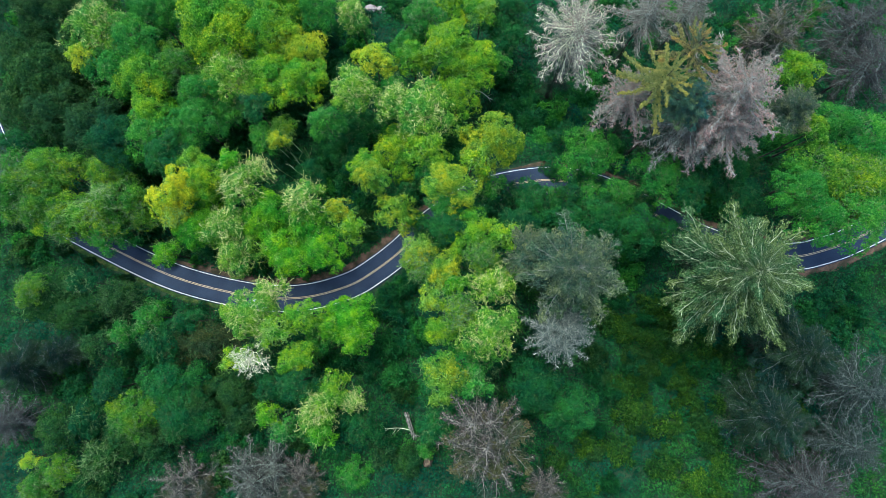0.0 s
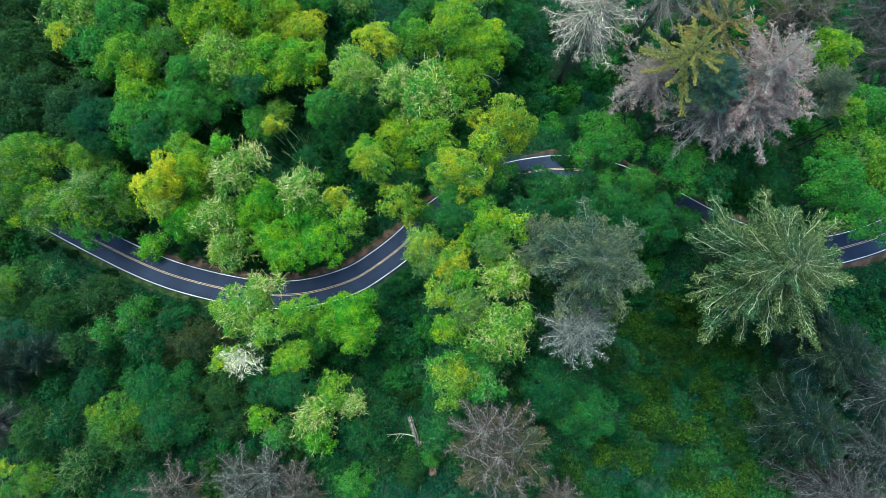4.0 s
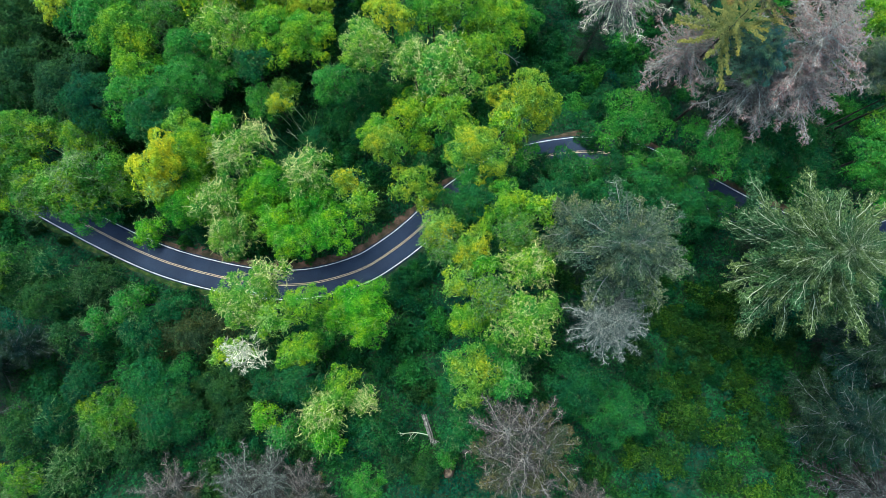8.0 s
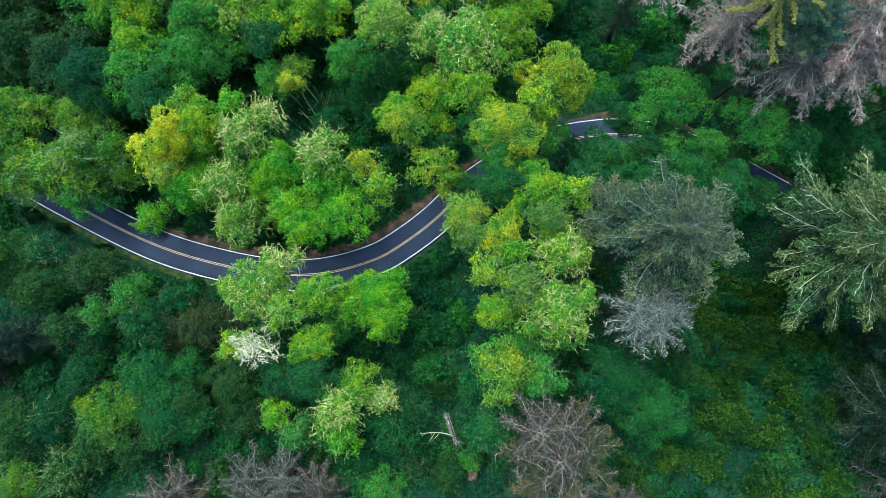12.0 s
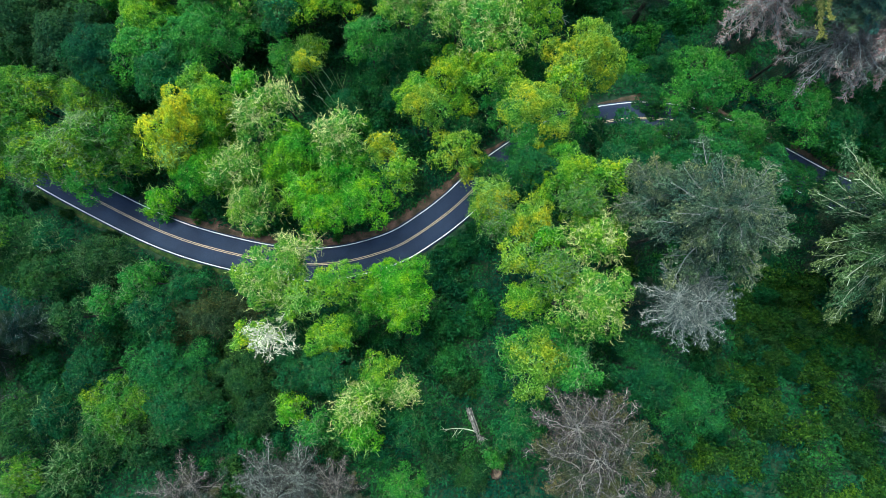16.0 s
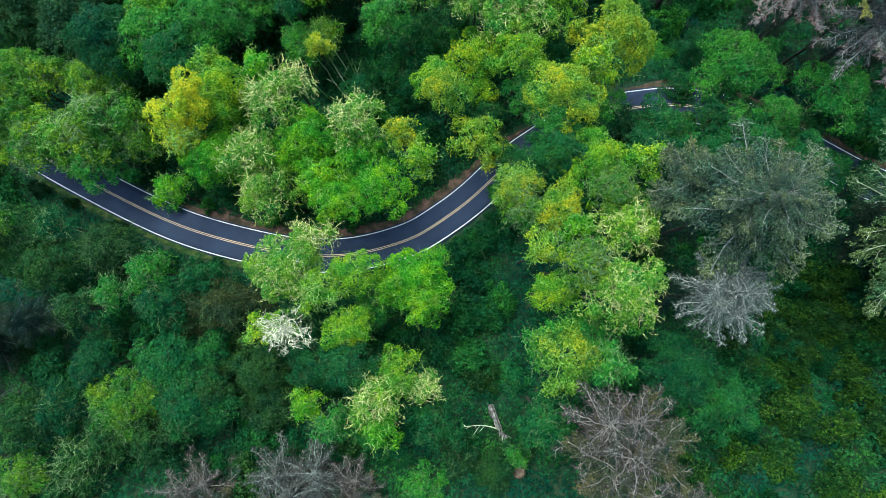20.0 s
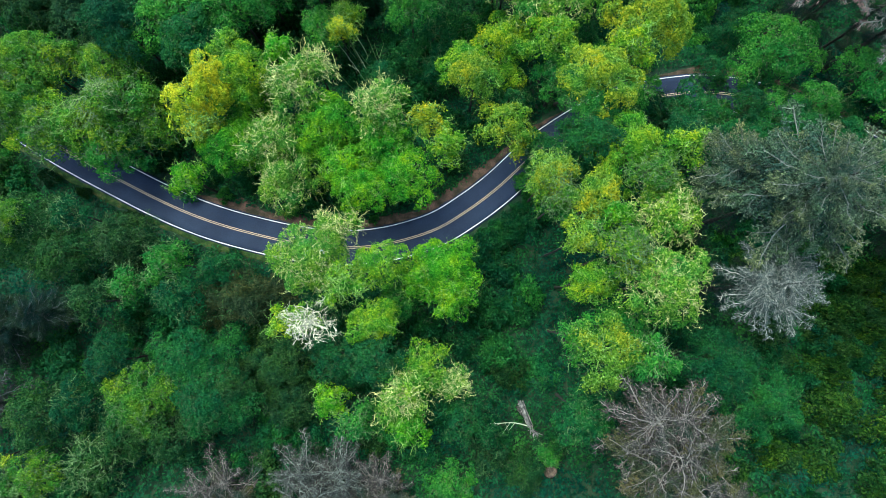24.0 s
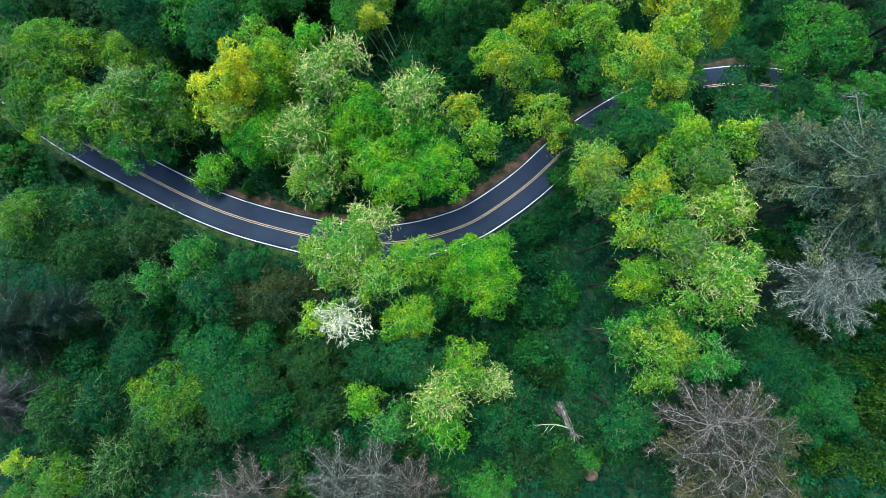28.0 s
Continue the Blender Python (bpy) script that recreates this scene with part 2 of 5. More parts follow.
def earth_material(name, dark, mid, light, scale=0.6):
    m, nd, ln, b = base_material(name, 0.95)
    wide, fine = noise_node(nd, ln, scale, 5.0), noise_node(nd, ln, 7.0, 6.0)
    one = ramp_node(nd, ln, wide.outputs["Fac"], [(0.35, dark), (0.5, mid), (0.66, light)])
    two = ramp_node(nd, ln, fine.outputs["Fac"], [(0.3, (0.6, 0.6, 0.6)), (0.7, (1.35, 1.35, 1.35))])
    ln.new(mix_node(nd, ln, one.outputs[0], two.outputs[0], 1.0, "MULTIPLY"), b.inputs["Base Color"])
    bump = nd.new("ShaderNodeBump")
    bump.inputs["Strength"].default_value = 0.6
    ln.new(fine.outputs["Fac"], bump.inputs["Height"])
    ln.new(bump.outputs[0], b.inputs["Normal"])
    return m


def paint_material(name, colour, worn):
    m, nd, ln, b = base_material(name, 0.6)
    n = noise_node(nd, ln, 5.0, 6.0)
    one = ramp_node(nd, ln, n.outputs["Fac"], [(0.28, worn), (0.42, colour), (1.0, colour)])
    ln.new(one.outputs[0], b.inputs["Base Color"])
    return m


ASPHALT = asphalt_material()
WHITE_PAINT = paint_material("white_paint", (0.78, 0.78, 0.78), (0.35, 0.35, 0.36))
YELLOW_PAINT = paint_material("yellow_paint", (0.52, 0.42, 0.25), (0.26, 0.22, 0.15))
FOREST_FLOOR = earth_material("forest_floor", (0.008, 0.032, 0.015), (0.014, 0.046, 0.020), (0.030, 0.056, 0.025))
DIRT = earth_material("bank_dirt", (0.035, 0.034, 0.018), (0.075, 0.055, 0.035), (0.14, 0.085, 0.06))
VERGE = earth_material("grass_verge", (0.012, 0.04, 0.008), (0.025, 0.065, 0.012), (0.07, 0.085, 0.025), 0.9)

# ---- mesh helpers ----


def np_mesh(name, verts, faces):
    """A mesh from arrays: faces all have the same number of corners."""
    me = bpy.data.meshes.new(name)
    verts, faces = np.asarray(verts, np.float32), np.asarray(faces, np.int32)
    k = faces.shape[1]
    me.vertices.add(len(verts))
    me.vertices.foreach_set("co", verts.ravel())
    me.loops.add(faces.size)
    me.loops.foreach_set("vertex_index", faces.ravel())
    me.polygons.add(len(faces))
    me.polygons.foreach_set("loop_start", np.arange(len(faces), dtype=np.int32) * k)
    me.update(calc_edges=True)
    return me


def unit(v):
    return v / np.maximum(np.linalg.norm(v, axis=-1, keepdims=True), 1e-6)


def leaf_arrays(pts, nor, length, rng, slim=0.6, flow=None):
    """Pointed leaves, one three-cornered blade each, tipped out of the plane; flow: the way they hang."""
    n = len(pts)
    side = unit(np.cross(nor, rng.normal(size=(n, 3)) if flow is None else flow + rng.normal(size=(n, 3)) * 0.55))
    along = unit(np.cross(side, nor))
    le = (length * rng.uniform(0.65, 1.35, n))[:, None]
    wi = le * slim
    v = np.stack([pts - along * le * 0.45 + side * wi * 0.62, pts + along * le * 0.75 - nor * le * 0.12, pts - along * le * 0.45 - side * wi * 0.62], 1).reshape(-1, 3)
    return v, np.arange(3 * n).reshape(n, 3)[:, ::-1]


def blade_arrays(a, b, width, rng):
    """Thin tapering blades from a to b."""
    n = len(a)
    side = unit(np.cross(b - a, rng.normal(size=(n, 3)))) * width
    v = np.stack([a + side, b, a - side], 1).reshape(-1, 3)
    return v, np.arange(3 * n).reshape(n, 3)


def triangles(arrays):
    v, f = arrays
    return v, (np.concatenate([f[:, [0, 1, 2]], f[:, [0, 2, 3]]]) if f.shape[1] == 4 else f)


def tube_arrays(paths, radii, sides=3):
    """Tapered tubes along paths of equal point counts: paths (n, k, 3), radii (n, k)."""
    n, k, _ = paths.shape
    d = unit(np.gradient(paths, axis=1))
    a = unit(np.cross(d, np.array([0.31, 0.52, 0.79])))
    b = np.cross(d, a)
    rings = []
    for i in range(sides):
        t = 2 * math.pi * i / sides
        rings.append(paths + (a * math.cos(t) + b * math.sin(t)) * radii[..., None])
    v = np.stack(rings, 2).reshape(-1, 3)
    base = (np.arange(n) * k * sides)[:, None, None]
    j = (np.arange(k - 1) * sides)[None, :, None]
    s = np.arange(sides)[None, None, :]
    s2 = (s + 1) % sides
    f = np.stack([base + j + s, base + j + s2, base + j + sides + s2, base + j + sides + s], -1).reshape(-1, 4)
    return v, f


def join_arrays(pieces):
    vs, fs, o = [], [], 0
    for v, f in map(triangles, pieces):
        vs.append(v)
        fs.append(f + o)
        o += len(v)
    return np.concatenate(vs), np.concatenate(fs)


def child(name, me, material, parent, loc=(0, 0, 0), scale=(1, 1, 1), turn=0.0, label=""):
    ob = new(name, me)
    ob.parent = parent
    ob.location, ob.scale, ob.rotation_euler = loc, scale, (0, 0, turn)
    if not me.materials:
        me.materials.append(None)
    ob.material_slots[0].link = "OBJECT"
    ob.material_slots[0].material = material
    if label:
        ob["label"] = label
    if name in ("branchwork", "bare_limb"):
        ob["kind"] = "stuff"
    return ob


# ---- road line and ground ----
ROAD_POINTS = [(-128, 78), (-117, 56), (-108.2, 38), (-100.6, 28.2), (-93.4, 22.7), (-80.7, 15.8), (-65.4, 8.7), (-51.7, 4.8), (-40.9, 3.2),
               (-31.5, 3.6), (-22.1, 6.3), (-16.8, 9.4), (-10.7, 14.0), (-3.3, 20.8), (5.6, 26.4), (12.6, 28.9), (19.9, 30.1), (25.1, 30.5), (33.7, 29.4), (42.8, 25.8), (51.5, 21.0), (58.9, 17.1), (68.4, 13.8), (80.0, 12.6), (86.5, 13.7), (95.9, 17.1),
               (112, 26), (126, 40), (140, 60)]


def spline(points, step=0.8):
    p = [np.array(q, float) for q in points]
    out = []
    for i in range(1, len(p) - 2):
        a, b, c, d = p[i - 1:i + 3]
        n = max(2, int(np.linalg.norm(c - b) / step))
        for t in np.arange(n) / n:
            out.append(0.5 * (2 * b + (c - a) * t + (2 * a - 5 * b + 4 * c - d) * t * t + (3 * b - a - 3 * c + d) * t ** 3))
    for _ in range(6):
        q = np.array(out)
        q[1:-1] = 0.25 * q[:-2] + 0.5 * q[1:-1] + 0.25 * q[2:]
        out = list(q)
    return np.array(out)


ROAD = spline(ROAD_POINTS)
ROAD_DIR = unit(np.gradient(ROAD, axis=0))
ROAD_LEFT = np.stack([-ROAD_DIR[:, 1], ROAD_DIR[:, 0]], 1)


def road_distance(xy):
    """Distance to the road's middle, and which side (positive: left of its run)."""
    xy = np.asarray(xy, float).reshape(-1, 2)
    return near_road(xy)[:2]


def near_road(xy):
    """Distance, side, and how far east the nearest point of the road's middle lies."""
    best, side, east = np.full(len(xy), 1e9), np.zeros(len(xy)), np.zeros(len(xy))
    for i in range(0, len(ROAD), 2):
        r = xy - ROAD[i]
        d = np.hypot(r[:, 0], r[:, 1])
        m = d < best
        best[m], side[m] = d[m], (r @ ROAD_LEFT[i])[m]
        east[m] = ROAD[i, 0] + ROAD_DIR[i, 0] * np.clip(r[m] @ ROAD_DIR[i], -1.2, 1.2)
    return best, side, east


def ripple(x, y):
    return (np.sin(x * 0.11 + 1.3 * np.sin(y * 0.07)) + np.sin(y * 0.13 + 0.9 * np.sin(x * 0.09 + 2)) + 0.5 * np.sin(x * 0.31 + y * 0.27)) * 0.55


def road_z(x):
    """The road climbs a little on its far stretch."""
    t = np.clip((np.asarray(x, float) + 14) / 34, 0, 1)
    return 6.0 * t * t * (3 - 2 * t)


def ground_z(xy):
    xy = np.asarray(xy, float).reshape(-1, 2)
    x, y = xy[:, 0], xy[:, 1]
    hill = 0.42 * np.clip(-2 - y, 0, 34) - 0.14 * np.clip(y - 14, 0, 60) + ripple(x, y)
    d, _, east = near_road(xy)
    w = np.clip((d - 4.6) / 11, 0, 1)
    w = w * w * (3 - 2 * w)
    return hill * w + road_z(east) * (1 - w) - 0.16 - 0.25 * np.clip((d - 3.6) / 1.5, 0, 1) * (1 - w)


def ground_at(x, y):
    return float(ground_z([(x, y)])[0])


def ground_sheet():
    core = np.arange(-150, 151, 1.5)
    far = np.array([170, 200, 250, 340, 500, 900, 1800, 3500.0])
    xs = np.concatenate([-far[::-1], core, far])
    gx, gy = np.meshgrid(xs, xs, indexing="ij")
    gz = ground_z(np.stack([gx.ravel(), gy.ravel()], 1))
    v = np.stack([gx.ravel(), gy.ravel(), gz], 1)
    n = len(xs)
    i, j = np.meshgrid(np.arange(n - 1), np.arange(n - 1), indexing="ij")
    a = (i * n + j).ravel()
    f = np.stack([a, a + n, a + n + 1, a + 1], 1)
    me = np_mesh("ground", v, f)
    me.polygons.foreach_set("use_smooth", np.ones(len(f), bool))
    me.materials.append(FOREST_FLOOR)
    return tagged(new("ground", me), "dark mossy forest floor on a sloping hillside", "ground", kind="structure")


def ribbon(name, offset, width, z, material, label, category, wobble=0.0, span=(0, None), thick=0.0, parent=None):
    """A strip that follows the road at a sideways offset."""
    a, b = span
    c, l = ROAD[a:b], ROAD_LEFT[a:b]
    s = np.arange(len(c))
    w1 = offset - width / 2 + wobble * (np.sin(s * 0.37) + 0.7 * np.sin(s * 0.91 + 1))
    w2 = offset + width / 2 + wobble * (np.sin(s * 0.29 + 2) + 0.7 * np.sin(s * 0.77))
    cols = 7 if width > 3 else 2
    rows = []
    for k in range(cols):
        t = k / (cols - 1)
        w = w1 * (1 - t) + w2 * t
        crown = 0.03 * (1 - (w / 3.6) ** 2) if width > 3 or abs(offset) < 3.3 else 0 * w
        rows.append(np.column_stack([c + l * w[:, None], z + crown + road_z(c[:, 0])]))
    if thick:
        rows = [rows[0] - [0, 0, thick]] + rows + [rows[-1] - [0, 0, thick]]
    v = np.stack(rows, 1).reshape(-1, 3)
    k = len(rows)
    i, j = np.meshgrid(np.arange(len(c) - 1), np.arange(k - 1), indexing="ij")
    q = (i * k + j).ravel()
    f = np.stack([q, q + k, q + k + 1, q + 1], 1)[:, ::-1]
    me = np_mesh(name, v, f)
    me.materials.append(material)
    ob = new(name, me)
    if parent:
        ob.parent = parent
        if label:
            ob["label"] = label
        return ob
    return tagged(ob, label, category, kind="structure")


ground_sheet()
road = ribbon("road", 0, 6.9, 0.0, ASPHALT, "dark blue-grey asphalt two-lane road winding through forest", "road", 0.05, thick=0.12)
ribbon("edge_line", 3.05, 0.14, 0.005, WHITE_PAINT, "solid white edge line", "", 0.008, parent=road)
ribbon("edge_line", -3.05, 0.14, 0.005, WHITE_PAINT, "solid white edge line", "", 0.008, parent=road)
ribbon("centre_line", 0.14, 0.12, 0.005, YELLOW_PAINT, "faded yellow centre line", "", 0.004, parent=road)
ribbon("centre_line", -0.14, 0.12, 0.005, YELLOW_PAINT, "faded yellow centre line", "", 0.004, parent=road)


def verge_strip(name, side, inner, outer, x0, x1, material, label):
    """A strip of bare or grassy ground beside the road, from inner to outer metres off its middle."""
    keep = np.where((ROAD[:, 0] > x0) & (ROAD[:, 0] < x1))[0]
    c, l = ROAD[keep], ROAD_LEFT[keep] * side
    s = np.arange(len(c))
    ends = np.clip(np.minimum(s, s[::-1]) / 12.0, 0.05, 1)
    reach = (outer - inner) * ends * (0.75 + 0.18 * np.sin(s * 0.21) + 0.16 * np.sin(s * 0.53 + 1) + 0.09 * np.sin(s * 1.7))
    rows = []
    for k in range(7):
        xy = c + l * (inner + reach * k / 6)[:, None]
        lift = 0.17 + 0.05 * np.sin(s * 1.3 + k) * (0 < k < 6) - (0.12 if k == 6 else 0)
        rows.append(np.column_stack([xy, ground_z(xy) + lift]))
    v = np.stack(rows, 1).reshape(-1, 3)
    i, j = np.meshgrid(np.arange(len(c) - 1), np.arange(6), indexing="ij")
    q = (i * 7 + j).ravel()
    f = np.stack([q, q + 7, q + 8, q + 1], 1)
    me = np_mesh(name, v, f if side < 0 else f[:, ::-1])
    me.materials.append(material)
    return tagged(new(name, me), label, "verge", kind="structure")


verge_strip("bank", 1, 3.35, 5.6, -68, 4, DIRT, "bare reddish-brown dirt bank along the road's inner edge")
verge_strip("shoulder", 1, 3.35, 4.9, 14, 110, DIRT, "bare brown dirt shoulder beside the asphalt")
verge_strip("grass_verge", -1, 3.35, 4.7, -118, -26, VERGE, "narrow mown grass verge along the outer road edge")
verge_strip("outer_shoulder", -1, 3.35, 5.2, 60, 120, DIRT, "narrow brown dirt shoulder on the outer bend")

# ---- trees ----
def lobed_crown(seed, radius, depth, lobes, spray_gap=0.60, leaf=0.26):
    """Leaf array of a crown: lobes over a dome, sprays of leaves over each lobe. Top at z = 0."""
    rng = np.random.default_rng(seed)
    cen, rad = [], []
    for i in range(lobes):
        a = i * 2.39996 + rng.uniform(-0.3, 0.3)
        q = math.sqrt((i + 0.5) / lobes)
        r = radius * rng.uniform(0.30, 0.44) * (1.1 - 0.25 * q)
        out = max(0.0, radius * q * rng.uniform(0.78, 1.14) - r * 0.75)
        drop = depth * (0.02 + 0.46 * q ** 2) * rng.uniform(0.55, 1.4)
        cen.append((out * math.cos(a), out * math.sin(a), -drop - r))
        rad.append(r)
    cen, rad = np.array(cen), np.array(rad)
    cen[:, 2] -= (cen[:, 2] + rad).max()
    spr, nrm = [], []
    flat = np.array([1, 1, 1.15])
    for c, r in zip(cen, rad):
        knobs = 11
        kd = unit(rng.normal(size=(knobs, 3)) + [0, 0, 0.35])
        kc = np.concatenate([c + kd * r * 0.62 * flat, c[None]])
        kr = np.concatenate([r * rng.uniform(0.26, 0.50, knobs), [r * 0.78]])
        for c1, r1 in zip(kc, kr):
            n = int(2 * math.pi * r1 * r1 * 1.2 / spray_gap ** 2) + 2
            d = unit(rng.normal(size=(n, 3)))
            d[:, 2] = np.where(d[:, 2] < -0.4, -d[:, 2], d[:, 2])
            p = c1 + d * (r1 * rng.uniform(0.8, 1.12, n))[:, None] * flat
            keep = rng.uniform(size=n) > 0.07
            for c2, r2 in zip(kc, kr):
                keep &= np.linalg.norm((p - c2) / flat, axis=1) > r2 * 0.76
            for c2, r2 in zip(cen, rad):
                keep &= np.linalg.norm((p - c2) / flat, axis=1) > r2 * 0.8
            spr.append(p[keep])
            nrm.append(d[keep])
    spr, nrm = np.concatenate(spr), unit(np.concatenate(nrm) + [0, 0, 0.3])
    per = 12
    n = len(spr) * per
    g = rng.normal(size=(n, 3))
    cn = np.repeat(nrm, per, 0)
    off = g - cn * (g * cn).sum(1, keepdims=True)
    pts = np.repeat(spr, per, 0) + off * spray_gap * 0.52 + cn * rng.normal(size=(n, 1)) * 0.10
    pts[:, 2] -= (off ** 2).sum(1) * spray_gap * 0.10
    nor = unit(cn + rng.normal(size=(n, 3)) * 0.45)
    return leaf_arrays(pts, nor, leaf, rng, 0.66), cen, rad


def limb_arrays(seed, cen, rad, depth, twigs, thick=1.0, out=0.75):
    """Limbs that rise from the trunk to each lobe, and twigs that stand out of the leaves."""
    rng = np.random.default_rng(seed + 50)
    n = len(cen)
    t = np.linspace(0, 1, 6)[None, :, None]
    start = np.column_stack([np.zeros(n), np.zeros(n), cen[:, 2].min() - rng.uniform(0, 1.5, n)])
    end = cen + np.array([0, 0, 0.55]) * rad[:, None]
    mid = (start + end) / 2 + np.column_stack([cen[:, :2] * 0.18, -0.1 * depth * np.ones(n)]) + rng.normal(size=(n, 3)) * 0.3
    path = (1 - t) ** 2 * start[:, None] + 2 * t * (1 - t) * mid[:, None] + t * t * end[:, None]
    pieces = [tube_arrays(path, np.linspace(0.16, 0.04, 6)[None] * np.ones((n, 1)) * thick, 5)]
    m = twigs
    li = rng.integers(0, n, m)
    d = unit(rng.normal(size=(m, 3)) + [0, 0, 0.6])
    a = cen[li] + d * rad[li][:, None] * out * np.array([1, 1, 1.15])
    side = unit(np.cross(d, rng.normal(size=(m, 3))))
    head = unit(side + d * rng.uniform(0.15, 0.9, (m, 1)))
    le = rng.uniform(0.8, 2.0, (m, 1))
    k = 7
    wander = np.cumsum(rng.normal(size=(m, k, 3)) * 0.42, 1) + rng.normal(size=(m, k, 3)) * 0.35
    steps = unit(head[:, None] + wander) * (le / k)[:, None] * 1.15
    path = a[:, None] + np.cumsum(steps, 1)
    pieces.append(tube_arrays(path, np.linspace(0.055, 0.02, k)[None] * rng.uniform(0.6, 1.2, (m, 1)) * thick, 3))
    for at in (1, 2, 3, 4, 5):
        turn = unit(head * 0.5 + np.cross(head, d) * rng.choice([-1, 1], (m, 1)) * rng.uniform(0.5, 1.1, (m, 1)) + d * 0.25)
        b0 = path[:, at]
        b1 = b0 + unit(turn + rng.normal(size=(m, 3)) * 0.45) * le * rng.uniform(0.12, 0.26, (m, 1))
        b2 = b1 + unit(turn + rng.normal(size=(m, 3)) * 1.0) * le * rng.uniform(0.10, 0.24, (m, 1))
        pieces.append(blade_arrays(b0, b1 + (b1 - b0) * 0.2, 0.042 * thick, rng))
        pieces.append(blade_arrays(b1, b2, 0.034 * thick, rng))
    return join_arrays(pieces)


def radial_arrays(seed, radius, depth, limbs=11):
    """Pale limbs that spread from the top of a crown over its dome, with side twigs."""
    rng = np.random.default_rng(seed)
    t = np.linspace(0, 1, 8)
    turn = np.arange(limbs) * 2.39996 + rng.uniform(-0.9, 0.9, limbs)
    reach = radius * rng.uniform(0.25, 0.95, limbs)
    bend = rng.normal(0, 0.7, limbs)
    ang = turn[:, None] + bend[:, None] * t ** 1.5
    out = 0.25 + reach[:, None] * t
    path = np.stack([out * np.cos(ang), out * np.sin(ang), 0.25 - depth * 0.55 * (out / radius) ** 2], -1) + rng.normal(0, 0.08, (limbs, 8, 3))
    pieces = [tube_arrays(path, np.linspace(0.042, 0.016, 8)[None] * rng.uniform(0.5, 1.3, (limbs, 1)), 5)]
    for at in (2, 3, 4, 5, 6, 7):
        for side in (-1, 1):
            d = unit(path[:, at] - path[:, at - 1])
            across = unit(np.cross(d, [0, 0, 1.0])) * side
            b1 = path[:, at] + unit(d + across * rng.uniform(0.5, 1.1, (limbs, 1)) + rng.normal(size=(limbs, 3)) * 0.2) * rng.uniform(0.4, 1.2, (limbs, 1))
            pieces.append(blade_arrays(path[:, at], b1, 0.04, rng))
            pieces.append(blade_arrays(b1 - (b1 - path[:, at]) * 0.5, b1 + rng.normal(size=(limbs, 3)) * 0.45, 0.035, rng))
    return join_arrays(pieces)


CROWN = {}
for size, radius, depth, lobes in (("small", 3.2, 5.0, 9), ("medium", 5.2, 8.0, 16), ("large", 7.2, 10.0, 24)):
    for variant in range(3):
        leaves, cen, rad = lobed_crown(100 * lobes + variant, radius, depth, lobes)
        crown_me = np_mesh("crown_" + size, *leaves)
        limb_me = np_mesh("limbs_" + size, *limb_arrays(variant + lobes, cen, rad, depth, 9 * lobes, 0.7, 0.9))
        lichen_me = np_mesh("lichen_limbs_" + size, *limb_arrays(variant + lobes + 7, cen, rad, depth, 24 * lobes, 0.8, 0.93))
        CROWN[size, variant] = crown_me, limb_me, lichen_me, radius, float(cen[:, 2].min())
RADIAL = [np_mesh("radial_limbs", *radial_arrays(40 + k, 5.2, 8.0)) for k in range(3)]
_, cen, rad = lobed_crown(77, 3.6, 3.2, 9)
BARE = np_mesh("bare_twigs", *limb_arrays(78, cen, rad, 3.2, 165, 1.0))
SHRUB = []
for variant in range(4):
    leaves, cen, rad = lobed_crown(900 + variant, 3.4, 2.4, 11, 0.62, 0.27)
    SHRUB.append((np_mesh("shrub_leaves", *leaves), np_mesh("shrub_stems", *limb_arrays(variant + 70, cen, rad, 2.4, 18, 0.6)), float(cen[:, 2].min())))

LABEL = {
    "yellow": "broadleaf tree with yellowing crown", "bright": "broadleaf tree with bright yellow-green crown", "green": "broadleaf tree with mid-green crown",
    "teal": "broadleaf tree with dark bluish-green crown", "jade": "broadleaf tree with deep green crown", "lime": "round broadleaf tree with fresh light-green crown", "moss": "broadleaf tree with dull moss-green crown", "pale": "broadleaf tree with pale lichen-covered twigs", "olive": "broadleaf tree with dull olive crown",
    "gold": "broadleaf tree with bright golden-yellow crown", "sallow": "broadleaf tree with yellow-green crown and pale twigs", "dull": "broadleaf tree with dull grey-green crown", "umber": "broadleaf tree with brownish olive crown", "radial": "broadleaf tree with moss-green crown and pale limbs showing",
    "white": "half-dead tree with bleached white bare twigs",
}
count = [0]


def root_offset(x, y):
    """How far the root stands from under the crown's middle, so that no tree grows out of the asphalt."""
    r = np.array([x, y]) - ROAD
    d = np.hypot(r[:, 0], r[:, 1])
    i = int(d.argmin())
    if d[i] > 5.2:
        return (0.0, 0.0)
    away = ROAD_LEFT[i] * (1 if float(r[i] @ ROAD_LEFT[i]) > 0 else -1)
    p = ROAD[i] + away * 5.4 - (x, y)
    return (float(p[0]), float(p[1]))


def trunk_mesh(height, base, top, lean, rng):
    t = np.linspace(0, 1, 7)
    path = np.column_stack([lean[0] * (1 - t) ** 1.3 + rng.normal(0, 0.06, 7), lean[1] * (1 - t) ** 1.3 + rng.normal(0, 0.06, 7), t * height - 0.4 * (1 - t)])
    r = base + (top - base) * t ** 0.7
    r[0] *= 1.35
    return np_mesh("trunk", *tube_arrays(path[None], r[None], 9))


